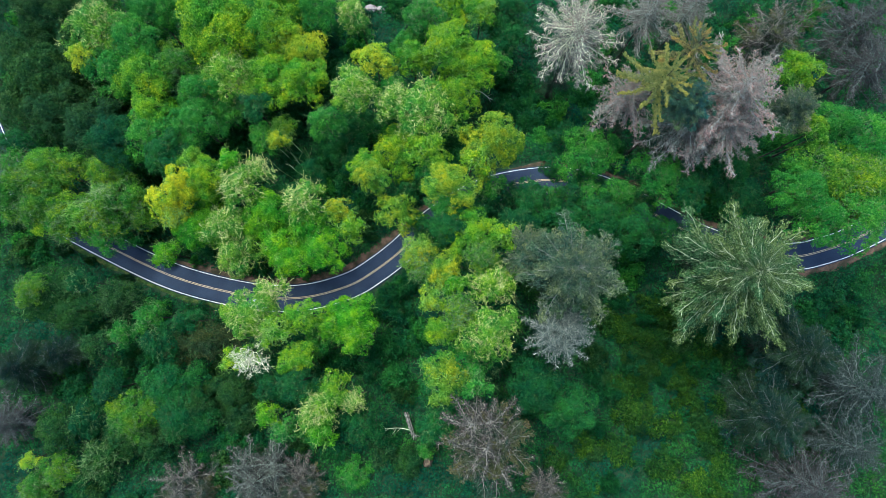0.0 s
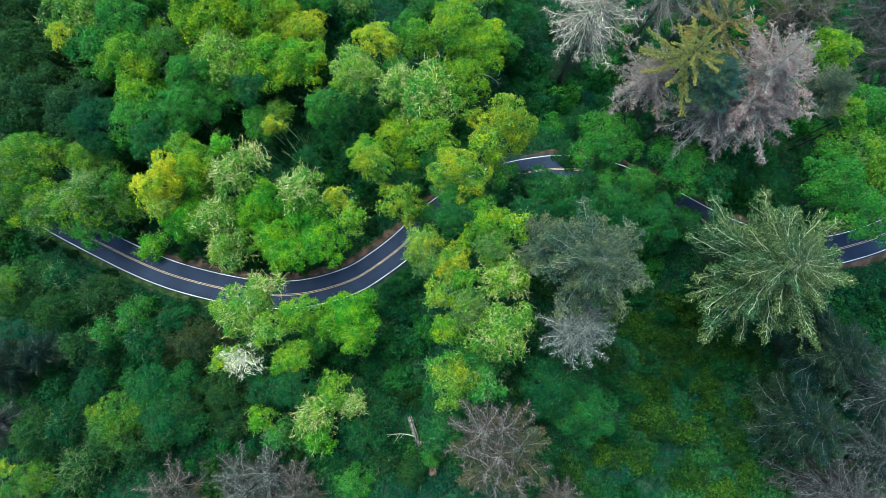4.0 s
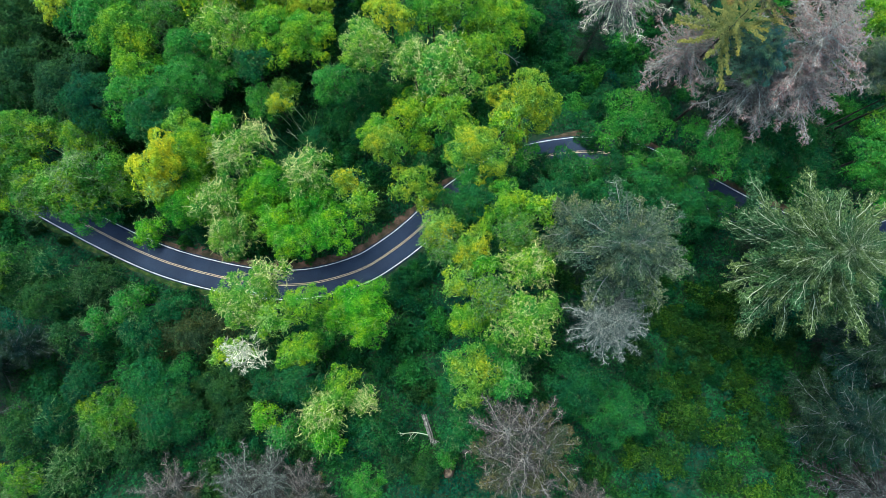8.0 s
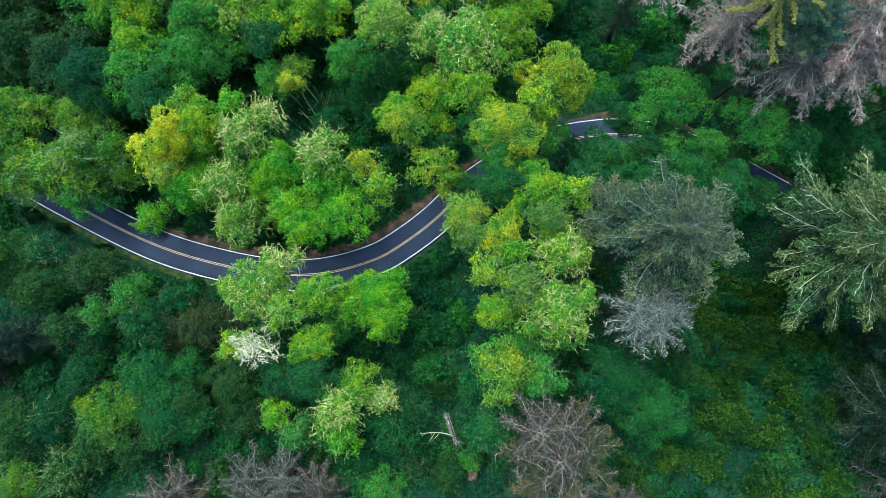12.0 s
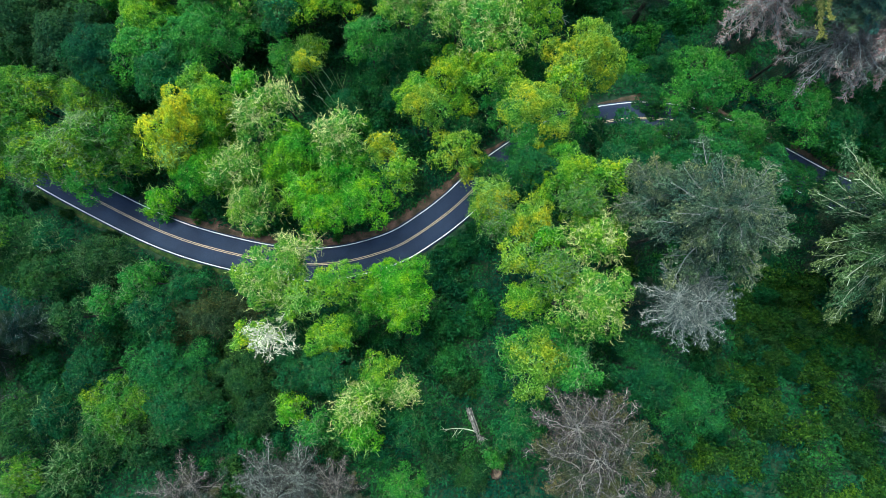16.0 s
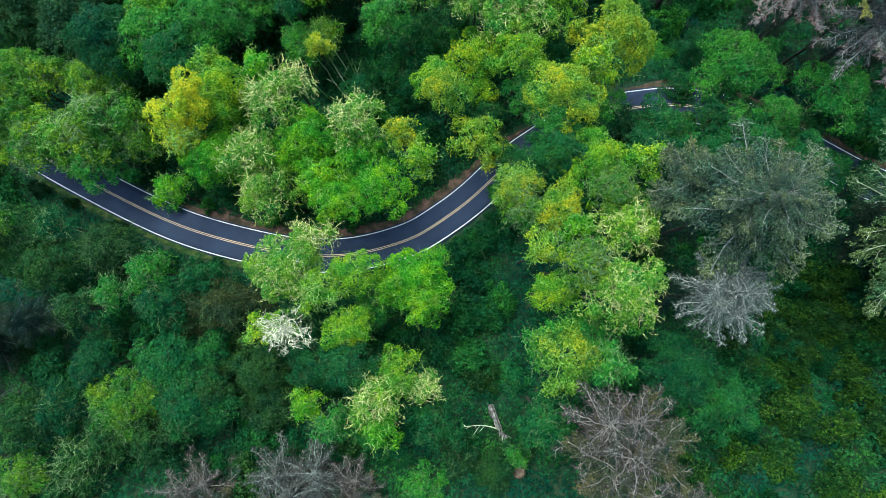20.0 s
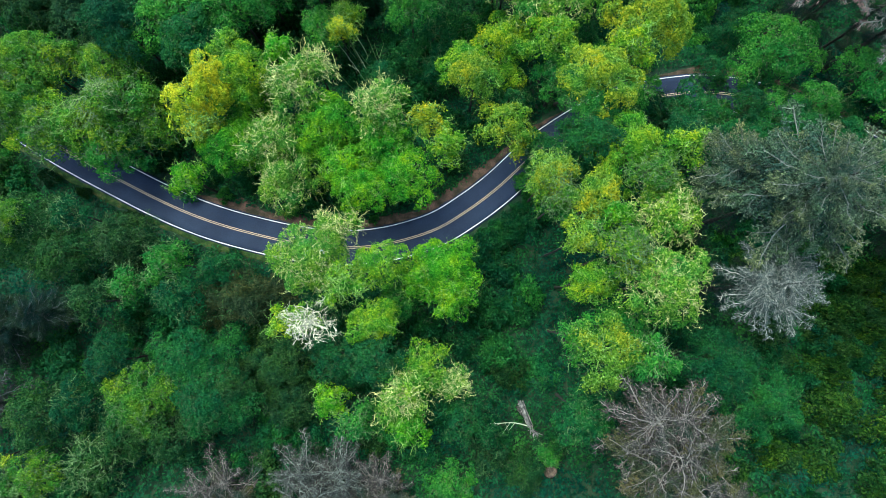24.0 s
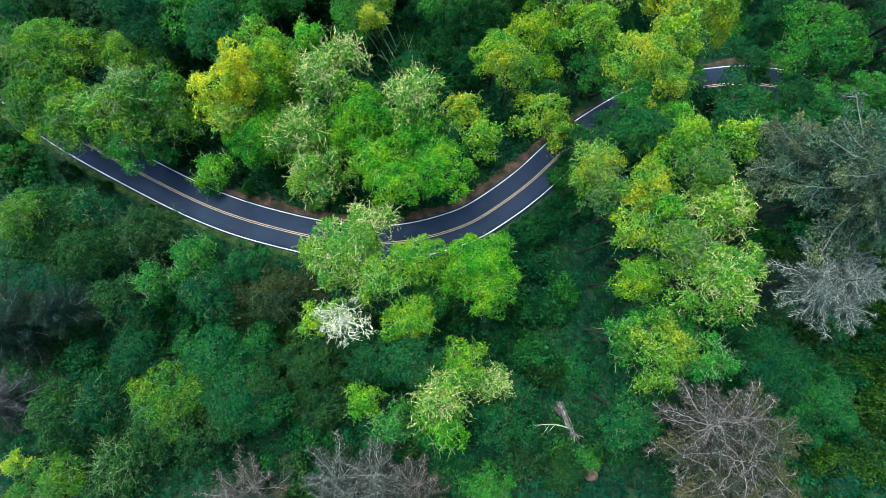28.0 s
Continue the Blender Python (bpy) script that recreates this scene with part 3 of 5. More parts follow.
def broadleaf(x, y, top, radius, kind):
    count[0] += 1
    rng = np.random.default_rng(count[0])
    z = ground_at(x, y)
    size = "small" if radius < 3.9 else "medium" if radius < 5.6 else "large"
    crown_me, limb_me, lichen_me, nominal, low = CROWN[size, int(rng.integers(0, 3))]
    s = radius * 1.02 / nominal
    tall = s * rng.uniform(0.95, 1.2)
    tree = tagged(new("tree"), LABEL[kind], "tree", "broadleaf trees of the wood")
    tree.location = (x, y, z)
    h = max(1.5, top - z)
    turn = rng.uniform(0, 6.28)
    child("trunk", trunk_mesh(max(1.0, h + low * tall + 0.5), 0.12 + 0.028 * radius, 0.08 + 0.008 * radius, root_offset(x, y), rng), BARK, tree)
    pale = kind in ("pale", "white")
    bare = kind == "white"
    if kind == "radial":
        child("bare_limb", RADIAL[count[0] % 3], LIMB_MOSS, tree, (0, 0, h), (radius / 5.2, radius / 5.2, tall), turn, "pale mossy limbs spreading over the leaves")
    s *= 1.25 if bare else 1.0
    child("branchwork", BARE if bare else lichen_me if pale or rng.uniform() < {"moss": 0.7, "radial": 1.0, "lime": 0.0}.get(kind, 0.05) else limb_me, DEADWOOD if bare else LICHEN if pale else LIME_TWIG if kind in ("bright", "yellow", "gold", "lime", "sallow") else DARK_TWIG if kind in ("dull", "olive", "teal", "jade", "umber") and rng.uniform() > 0.12 else MOSS_TWIG, tree, (0, 0, h), (s, s, tall), turn)
    if bare:
        child("crown", CROWN["small", 1][0], LEAF["pale"], tree, (-1.2, 0.6, h - 1.6), (0.95, 0.9, 0.8), turn, "sparse pale green leaves below the bare twigs")
    else:
        child("crown", crown_me, LEAF["moss" if kind == "radial" else kind], tree, (0, 0, h), (s, s, tall), turn)
    return tree


def shrub(x, y, top, radius, kind):
    count[0] += 1
    rng = np.random.default_rng(count[0])
    off = float(road_distance([(x, y)])[0][0])
    radius = min(radius, max(1.0, (off - 3.6) / 1.1))
    z = ground_at(x, y)
    leaves, stems, low = SHRUB[int(rng.integers(0, 4))]
    s = radius * 1.1 / 3.4
    bush = tagged(new("shrub"), {"teal": "dense dark bluish-green shrub on the forest floor", "green": "dense green shrub on the forest floor",
                                 "bright": "bright yellow-green shrub on the forest floor", "olive": "dull olive-brown shrub on the forest floor", "jade": "leafy deep green shrub between the trees",
                                 "yellow": "yellowing shrub on the forest floor", "dim": "yellow-green bramble shrub, slope shade put into its leaf colour"}[kind], "shrub", "shrubs under the trees")
    top = max(min(top, z + 5.5), z + 2.2)
    bush.location = (x, y, z)
    turn = rng.uniform(0, 6.28)
    tall = 0.95 * (top - z) / -low
    child("branchwork", stems, DARK_TWIG, bush, (0, 0, top - z), (s, s, tall), turn)
    child("crown", leaves, LEAF[kind], bush, (0, 0, top - z), (s, s, tall), turn)
    return bush


def limb_mesh(seed, live, finger=False):
    """One conifer limb, 6 m along x: a curved spine, side twigs, and fine twigs or needle sprays."""
    rng = np.random.default_rng(seed)
    t = np.linspace(0, 1, 9)
    bend, sag = rng.uniform(-0.5, 0.5), rng.uniform(0.3, 1.0)
    spine = np.column_stack([6 * t, bend * t ** 2 + 0.13 * np.sin(t * 8 + seed), 0.5 * t - sag * t ** 2 + 0.5 * t ** 5]) + rng.normal(0, 0.07, (9, 3))
    wood = tube_arrays(spine[None], np.linspace(0.085, 0.024, 9)[None], 5)
    n = 44 if finger else 32
    u = np.clip(0.10 + 0.9 * (np.arange(n) + rng.uniform(size=n)) / n, 0, 1)
    q = np.column_stack([np.interp(u, t, spine[:, c]) for c in range(3)])
    sgn = np.where(np.arange(n) % 2 == 0, 1, -1)
    fan = sgn * rng.uniform(0.2, 1.35, n)
    le = (2.3 * (1 - u) ** 0.7 + 0.5) * rng.uniform(0.5, 1.15, n)
    if not live:
        le = (1.55 * (1 - u) ** 0.8 + 0.4) * rng.uniform(0.45, 1.25, n)
    if finger:
        le = (0.62 - 0.30 * u) * rng.uniform(0.7, 1.2, n)
    d = np.column_stack([np.cos(fan), np.sin(fan), rng.uniform(-0.35, 0.12, n)])
    s = np.linspace(0, 1, 3)[None, :, None]
    twig = q[:, None] + d[:, None] * le[:, None, None] * s + np.array([0, 0, -0.35]) * (s ** 2) * le[:, None, None] * 0.6 + rng.normal(size=(n, 3, 3)) * 0.2 * s
    pale = np.arange(n) % 5 < 2
    wood = join_arrays([wood, tube_arrays(twig[pale], np.linspace(0.038, 0.014, 3)[None] * np.ones((int(pale.sum()), 1)), 3)])
    pieces = [tube_arrays(twig[~pale], np.linspace(0.038, 0.012, 3)[None] * np.ones((int((~pale).sum()), 1)), 3)]
    m = 6 if live else 8
    w = rng.uniform(0.12, 1.0, (n, m))
    lo = np.minimum((w * 2).astype(int), 1)
    fr = (w * 2 - lo)[..., None]
    rows = np.arange(n)[:, None]
    p0 = (twig[rows, lo] * (1 - fr) + twig[rows, lo + 1] * fr).reshape(-1, 3)
    fan2 = (fan[:, None] + rng.choice([-1, 1], (n, m)) * rng.uniform(0.3, 1.2, (n, m))).ravel()
    l2 = (le[:, None] * rng.uniform(0.2, 0.55, (n, m))).ravel() if live else rng.uniform(0.18, 0.55, n * m)
    d2 = np.column_stack([np.cos(fan2), np.sin(fan2), rng.uniform(-0.6, 0.2, n * m)])
    p1 = p0 + d2 * l2[:, None] + [0, 0, -0.12]
    stub = rng.uniform(size=n * m) < (0.0 if live else 0.22)
    pieces.append(blade_arrays(p0[~stub], p1[~stub], 0.032 if live else 0.042, rng))
    if not live:
        wood = join_arrays([wood, blade_arrays(p0[stub], p1[stub], 0.04, rng)])
    if live:
        k = 4 if finger else 7
        at = rng.uniform(0.0, 1.0, (n * m, k, 1))
        pts = (p0[:, None] * (1 - at) + p1[:, None] * at).reshape(-1, 3) + rng.normal(size=(n * m * k, 3)) * 0.07
        nor = unit(rng.normal(size=(n * m * k, 3)) * 0.5 + [0, 0, 1])
        pieces.append(leaf_arrays(pts, nor, 0.20 if finger else 0.19, rng, 0.45))
    else:
        at = rng.uniform(0.2, 0.9, (n * m, 1, 1))
        p2 = (p0[:, None] * (1 - at) + p1[:, None] * at).reshape(-1, 3)
        pieces.append(blade_arrays(p2, p2 + unit(rng.normal(size=p2.shape) + d2) * 0.26, 0.03, rng))
    tv, tf = join_arrays(pieces)
    wood = triangles(wood)
    v, f = join_arrays([wood, (tv, tf)])
    me = np_mesh("limb", v, f)
    me.materials.append(None)
    me.materials.append(None)
    me.polygons.foreach_set("material_index", np.concatenate([np.zeros(len(wood[1]), np.int32), np.ones(len(tf), np.int32)]))
    return me


LIMB = {
    "dead": [limb_mesh(300 + i, False) for i in range(8)],
    "live": [limb_mesh(330 + i, True) for i in range(8)],
    "finger": [limb_mesh(360 + i, True, True) for i in range(8)],
}
FINGER = {"golden", "tan"}
LIVE = {"golden", "tan", "teal", "silver", "mossy", "dusk", "brownmoss"}
CONIFER_LABEL = {
    "bleached": "dead conifer with bleached bare limbs", "grey": "dead conifer with grey bare twigs", "golden": "tall spruce with golden-yellow needled limbs",
    "tan": "spruce with tan dying needles", "brown": "dead conifer with brown bare twigs", "rosy": "dead conifer with pinkish-brown bare twigs",
    "teal": "blue-green spruce among dead conifers", "silver": "tall spruce with silvery grey-green needles", "dark": "dead conifer with dark mauve-brown twigs",
    "mossy": "large old spruce with mossy olive limbs", "bleachgrey": "dead conifer with silver-grey bare limbs",
    "ashen": "dead conifer with ash-grey limbs and thin brown twigs", "brownmoss": "dying conifer with brown twigs and moss", "dusk": "dark bluish-green conifer, slope shade put into its needle colour", "duskgrey": "conifer with dark grey twigs, shade put into their colour",
}
LIMB_WOOD = {"bleached": DEADWOOD, "bleachgrey": PALE_LIMB, "rosy": SILVER, "grey": SILVER, "golden": NEEDLE["golden"], "mossy": MOSS_LIMB, "silver": ASH_LIMB, "brownmoss": SILVER,
             "dark": GREY_LIMB, "duskgrey": GREY_LIMB, "dusk": GREY_LIMB, "brown": DULL_LIMB, "ashen": ASH_LIMB}


def conifer(x, y, top, radius, kind, spread=2.0):
    """spread: length of the crown in reaches."""
    count[0] += 1
    rng = np.random.default_rng(count[0])
    z = ground_at(x, y)
    h = top - z
    live = kind in LIVE
    tree = tagged(new("conifer"), CONIFER_LABEL[kind], "conifer", "conifers of the wood")
    tree.location = (x, y, z)
    length = min(h * 0.85, radius * spread)
    wood = LIMB_WOOD.get(kind, BARK if live else NEEDLE[kind])
    child("trunk", trunk_mesh(h, 0.25 + 0.03 * radius, 0.05, root_offset(x, y), rng), BARK, tree)
    form = "finger" if kind in FINGER else "live" if live else "dead"
    total = int({"finger": 46, "live": 46, "dead": 46}[form] + 2 * radius)
    if kind in FINGER:
        total = 33
    if kind == "mossy":
        total = 105
    if kind == "silver":
        total = 60
    if kind == "bleachgrey":
        total = 80
    heads = [(0.0, 0.0, 0.0)]
    if kind in ("brown", "bleachgrey", "ashen"):
        total = int(total * 1.5)
        for k in range(5):
            q, out = k * 1.2566 + rng.uniform(-0.4, 0.4), radius * rng.uniform(0.28, 0.5)
            heads.append((out * math.cos(q), out * math.sin(q), rng.uniform(0.5, 3.5)))
        for hx, hy, drop in heads[1:]:
            t = np.linspace(0, 1, 7)[:, None]
            line = (1 - t) ** 2 * np.array([0, 0, h - length - 3.0]) + 2 * t * (1 - t) * np.array([hx * 0.9, hy * 0.9, h - length * 0.7]) + t * t * np.array([hx, hy, h - drop])
            child("leader", np_mesh("leader", *tube_arrays((line + rng.normal(0, 0.08, (7, 3)))[None], np.linspace(0.15, 0.035, 7)[None], 6)), wood, tree)
    for i in range(total):
        f = (i + 0.5) / total
        hx, hy, drop = heads[i % len(heads)]
        reach = radius * (0.14 + 0.95 * min(1.0, f * 1.25) ** 0.75) * rng.uniform(0.84 if kind in FINGER else 0.6, 1.08)
        ob = new("limb", LIMB[form][int(rng.integers(0, 8))])
        ob.parent = tree
        ob.location = (hx * (1 - 0.6 * f), hy * (1 - 0.6 * f), h - 0.2 - drop * (1 - f) - length * f)
        if len(heads) > 1:
            reach *= 0.62
        rise = 38 * (1 - f) ** 1.5 - 10 * f + rng.uniform(-7, 9)
        ob.rotation_euler = (radians(rng.uniform(-14, 14)), radians(-rise), i * 2.39996 + rng.uniform(-0.35, 0.35))
        s = reach / 6
        g = max(s, 0.55) if s < 1 else s ** 0.7
        if kind == "mossy" or kind in FINGER:
            g *= 0.8
        ob.scale = (s, g if s > 0.5 else 0.55 * g + 0.45 * s, g)
        mossed = kind == "brown" and i % 3 == 1
        if mossed:
            ob.data = LIMB["live"][i % 8]
        for slot, mat in zip(ob.material_slots, (wood, NEEDLE["brownmoss"] if mossed else NEEDLE[kind])):
            slot.link, slot.material = "OBJECT", mat
    # low limbs in dark needles, added as shade below the crown, hide the trunk
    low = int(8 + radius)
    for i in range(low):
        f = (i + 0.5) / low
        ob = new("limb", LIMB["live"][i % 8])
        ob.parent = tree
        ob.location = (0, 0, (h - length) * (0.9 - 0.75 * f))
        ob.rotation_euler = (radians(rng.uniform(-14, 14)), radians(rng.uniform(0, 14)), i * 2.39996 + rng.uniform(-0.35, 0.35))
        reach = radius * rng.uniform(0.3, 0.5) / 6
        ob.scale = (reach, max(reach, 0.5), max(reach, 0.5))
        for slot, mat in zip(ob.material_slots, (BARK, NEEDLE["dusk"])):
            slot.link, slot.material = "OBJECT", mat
    return tree


# ---- plants, one call each: x, y, height of the top, reach, look ----
# crowns that show
broadleaf(-83.2, 62.2, 16.3, 7.9, "olive")
broadleaf(-77.7, 63.4, 19.4, 8.2, "pale")
broadleaf(-69.5, 60.8, 19.0, 6.7, "green")
broadleaf(-52.9, 65.4, 19.8, 9.4, "bright")
broadleaf(-47.8, 62.1, 19.4, 8.1, "bright")
broadleaf(-39.3, 63.4, 19.2, 7.5, "bright")
broadleaf(-91.5, 54.3, 16.5, 8.5, "olive")
broadleaf(-80.1, 56.9, 18.2, 4.0, "yellow")
broadleaf(-72.6, 54.4, 18.1, 8.9, "green")
broadleaf(-66.9, 52.4, 19.0, 6.9, "bright")
broadleaf(-60.9, 54.9, 16.5, 6.9, "moss")
broadleaf(-55.5, 49.0, 17.1, 7.0, "green")
broadleaf(-48.2, 54.0, 16.7, 7.5, "pale")
broadleaf(-39.3, 54.2, 15.3, 8.0, "bright")
broadleaf(-33.5, 59.7, 14.5, 7.0, "yellow")
broadleaf(-32.7, 52.9, 16.4, 6.5, "bright")
broadleaf(-19.5, 48.8, 18.7, 5.7, "pale")
broadleaf(-15.5, 56.8, 16.6, 5.4, "yellow")
broadleaf(-6.7, 57.1, 15.9, 4.8, "bright")
broadleaf(0.7, 58.8, 18.9, 6.6, "bright")
broadleaf(3.1, 49.0, 15.8, 6.2, "bright")
broadleaf(6.9, 56.1, 15.8, 6.1, "bright")
broadleaf(73.2, 49.8, 27.6, 5.3, "bright")
broadleaf(-87.3, 45.0, 16.4, 8.3, "olive")
broadleaf(-79.5, 41.7, 17.3, 8.0, "olive")
broadleaf(-73.1, 37.5, 18.9, 6.5, "teal")
broadleaf(-64.7, 38.8, 18.7, 7.6, "green")
broadleaf(-64.6, 43.5, 18.3, 6.3, "bright")
broadleaf(-55.0, 41.7, 17.9, 6.5, "green")
broadleaf(-41.7, 45.0, 18.1, 3.8, "jade")
broadleaf(-40.8, 39.8, 11.3, 4.3, "green")
broadleaf(-38.2, 39.2, 11.8, 2.8, "yellow")
broadleaf(-38.1, 42.3, 9.2, 4.1, "bright")
broadleaf(-26.0, 41.7, 17.9, 4.8, "green")
broadleaf(-22.5, 43.2, 6.1, 7.4, "jade")
broadleaf(-10.5, 46.5, 17.9, 4.7, "pale")
broadleaf(-10.3, 36.7, 13.9, 6.5, "bright")
broadleaf(-4.4, 43.9, 19.9, 8.2, "pale")
broadleaf(76.1, 36.9, 27.2, 4.3, "bright")
broadleaf(81.3, 38.0, 28.0, 6.7, "green")
broadleaf(-92.3, 26.7, 19.4, 8.1, "moss")
broadleaf(-89.5, 27.5, 18.5, 5.1, "moss")
broadleaf(-88.3, 31.8, 16.9, 6.7, "moss")
broadleaf(-83.5, 32.0, 16.1, 5.5, "moss")
broadleaf(-75.4, 31.7, 15.2, 5.7, "moss")
broadleaf(-61.5, 34.9, 18.7, 5.7, "jade")
broadleaf(-56.0, 27.0, 21.3, 4.3, "gold")
broadleaf(-54.5, 32.8, 18.9, 3.0, "bright")
broadleaf(-53.2, 25.5, 13.4, 6.4, "lime")
broadleaf(-51.7, 28.7, 19.7, 5.7, "bright")
broadleaf(-46.3, 32.2, 18.4, 3.2, "lime")
broadleaf(-43.8, 26.9, 20.6, 5.5, "pale")
broadleaf(-40.9, 31.0, 16.0, 3.5, "pale")
broadleaf(-15.5, 29.1, 19.3, 4.4, "sallow")
broadleaf(-3.2, 34.0, 22.0, 5.2, "bright")
broadleaf(1.5, 25.2, 30.2, 5.9, "sallow")
broadleaf(6.8, 30.7, 27.0, 3.5, "bright")
broadleaf(6.8, 26.3, 15.9, 3.1, "jade")
broadleaf(10.0, 24.5, 16.3, 4.4, "teal")
broadleaf(10.2, 27.2, 18.0, 3.6, "green")
broadleaf(10.8, 35.0, 26.6, 7.3, "sallow")
broadleaf(12.8, 26.5, 14.0, 3.3, "teal")
broadleaf(16.3, 26.2, 11.9, 3.1, "teal")
broadleaf(18.9, 26.3, 10.8, 2.6, "jade")
broadleaf(25.3, 26.5, 10.8, 2.8, "green")
broadleaf(27.8, 25.0, 18.1, 3.9, "teal")
broadleaf(31.0, 25.1, 16.5, 5.1, "green")
broadleaf(31.2, 29.8, 14.0, 3.6, "jade")
broadleaf(32.2, 34.2, 20.6, 7.2, "green")
broadleaf(37.3, 25.1, 19.6, 3.9, "green")
broadleaf(37.7, 25.7, 15.4, 5.0, "jade")
broadleaf(41.2, 26.2, 13.1, 3.7, "jade")
broadleaf(45.0, 25.4, 13.3, 4.3, "jade")
broadleaf(46.2, 28.1, 22.9, 6.3, "green")
broadleaf(52.0, 25.8, 22.1, 5.5, "jade")
broadleaf(62.6, 30.4, 18.9, 6.5, "jade")
broadleaf(64.7, 24.8, 18.7, 5.9, "teal")
broadleaf(73.0, 24.8, 28.0, 7.0, "green")
broadleaf(78.3, 28.2, 28.4, 8.1, "moss")
broadleaf(84.9, 25.9, 28.3, 8.0, "moss")
broadleaf(87.9, 35.1, 28.2, 7.7, "green")
broadleaf(-87.5, 22.8, 18.7, 6.0, "moss")
broadleaf(-86.0, 23.0, 16.4, 6.6, "bright")
broadleaf(-81.6, 20.0, 18.6, 5.5, "moss")
broadleaf(-78.4, 20.3, 18.4, 4.9, "bright")
broadleaf(-74.9, 17.1, 15.5, 5.1, "green")
broadleaf(-73.1, 23.1, 18.8, 7.9, "radial")
broadleaf(-71.4, 18.6, 12.3, 4.5, "green")
broadleaf(-68.0, 22.4, 14.5, 5.0, "moss")
broadleaf(-61.0, 12.8, 14.5, 3.4, "lime")
broadleaf(-59.5, 23.7, 20.0, 5.2, "gold")
broadleaf(-58.1, 20.9, 17.1, 3.6, "yellow")
broadleaf(-54.2, 18.3, 15.1, 5.6, "lime")
broadleaf(-47.1, 18.3, 19.0, 5.3, "pale")
broadleaf(-45.2, 12.7, 17.1, 5.6, "pale")
broadleaf(-38.0, 20.8, 17.8, 6.3, "lime")
broadleaf(-35.6, 14.4, 17.6, 5.4, "lime")
broadleaf(-31.2, 18.3, 16.5, 5.2, "lime")
broadleaf(-30.2, 24.0, 19.5, 5.1, "pale")
broadleaf(-29.0, 20.9, 15.8, 4.4, "lime")
broadleaf(-26.4, 13.6, 16.8, 6.1, "lime")
broadleaf(-22.8, 22.1, 18.0, 3.5, "sallow")
broadleaf(-19.9, 17.8, 18.1, 3.7, "bright")
broadleaf(-9.9, 21.7, 17.5, 5.3, "sallow")
broadleaf(-4.7, 19.6, 12.1, 3.9, "jade")
broadleaf(-0.3, 18.8, 16.3, 4.5, "jade")
broadleaf(0.2, 21.9, 27.8, 4.6, "green")
broadleaf(1.3, 16.6, 28.2, 4.3, "jade")
broadleaf(4.6, 22.1, 17.3, 4.3, "jade")
broadleaf(6.4, 15.3, 28.3, 6.1, "bright")
broadleaf(7.2, 20.2, 17.2, 4.0, "jade")
broadleaf(12.0, 14.6, 31.9, 3.1, "bright")
broadleaf(14.7, 17.5, 25.9, 4.9, "teal")
broadleaf(19.1, 23.7, 18.1, 5.4, "jade")
broadleaf(26.6, 19.1, 18.6, 5.6, "jade")
broadleaf(32.9, 20.2, 20.9, 6.6, "jade")
broadleaf(39.1, 20.9, 15.4, 4.9, "green")
broadleaf(40.5, 17.4, 20.3, 6.3, "jade")
broadleaf(76.8, 19.3, 27.9, 6.4, "green")
broadleaf(83.9, 19.3, 28.3, 7.9, "green")
broadleaf(-85.8, 4.6, 21.1, 3.9, "moss")
broadleaf(-85.8, 3.1, 16.7, 7.4, "dull")
broadleaf(-79.0, 0.1, 17.0, 5.1, "dull")
broadleaf(-77.4, 6.3, 18.4, 3.2, "teal")
broadleaf(-70.0, 2.2, 17.0, 5.2, "olive")
broadleaf(-36.0, 3.9, 21.1, 3.7, "pale")
broadleaf(-33.3, 10.4, 17.8, 4.6, "lime")
broadleaf(-5.1, 11.7, 27.7, 4.0, "sallow")
broadleaf(-3.6, 8.3, 27.1, 3.8, "moss")
broadleaf(-2.2, 2.1, 31.9, 3.0, "sallow")
broadleaf(0.7, 7.4, 31.2, 4.1, "sallow")
broadleaf(1.9, 5.2, 31.9, 3.2, "lime")
broadleaf(3.1, 0.2, 34.6, 3.7, "moss")
broadleaf(7.8, 10.6, 32.2, 4.1, "moss")
broadleaf(9.5, 6.4, 31.1, 5.4, "pale")
broadleaf(-72.7, -7.0, 19.5, 3.4, "dull")
broadleaf(-67.0, -4.8, 19.1, 3.6, "green")
broadleaf(-60.7, -1.2, 21.6, 3.7, "green")
broadleaf(-59.4, -6.1, 20.5, 5.1, "teal")
broadleaf(-56.4, -8.1, 15.7, 4.1, "umber")
broadleaf(-54.0, -2.0, 20.0, 3.5, "jade")
broadleaf(-50.7, -6.1, 18.6, 5.5, "umber")
broadleaf(-45.8, -5.4, 15.9, 4.8, "umber")
broadleaf(-42.9, -9.9, 21.8, 2.7, "bright")
broadleaf(-39.2, -9.5, 22.9, 4.7, "white")
broadleaf(-39.0, -0.6, 24.3, 6.1, "pale")
broadleaf(-34.2, -3.6, 23.6, 3.8, "bright")
broadleaf(-29.9, -9.4, 22.3, 4.3, "bright")
broadleaf(-29.3, -1.1, 21.8, 4.6, "bright")
broadleaf(-23.8, -2.9, 19.5, 3.4, "lime")
broadleaf(-19.5, -1.5, 18.9, 6.4, "lime")
broadleaf(-18.2, -5.4, 19.2, 4.1, "lime")
broadleaf(-1.9, -10.9, 29.5, 3.5, "green")
broadleaf(-0.1, -3.4, 30.1, 3.9, "bright")
broadleaf(8.2, -3.8, 34.3, 6.1, "pale")
broadleaf(-78.4, -23.9, 21.5, 5.2, "dull")
broadleaf(-72.8, -21.9, 21.3, 4.4, "teal")
broadleaf(-67.9, -15.8, 21.2, 4.2, "teal")
broadleaf(-63.0, -21.7, 21.8, 6.3, "moss")
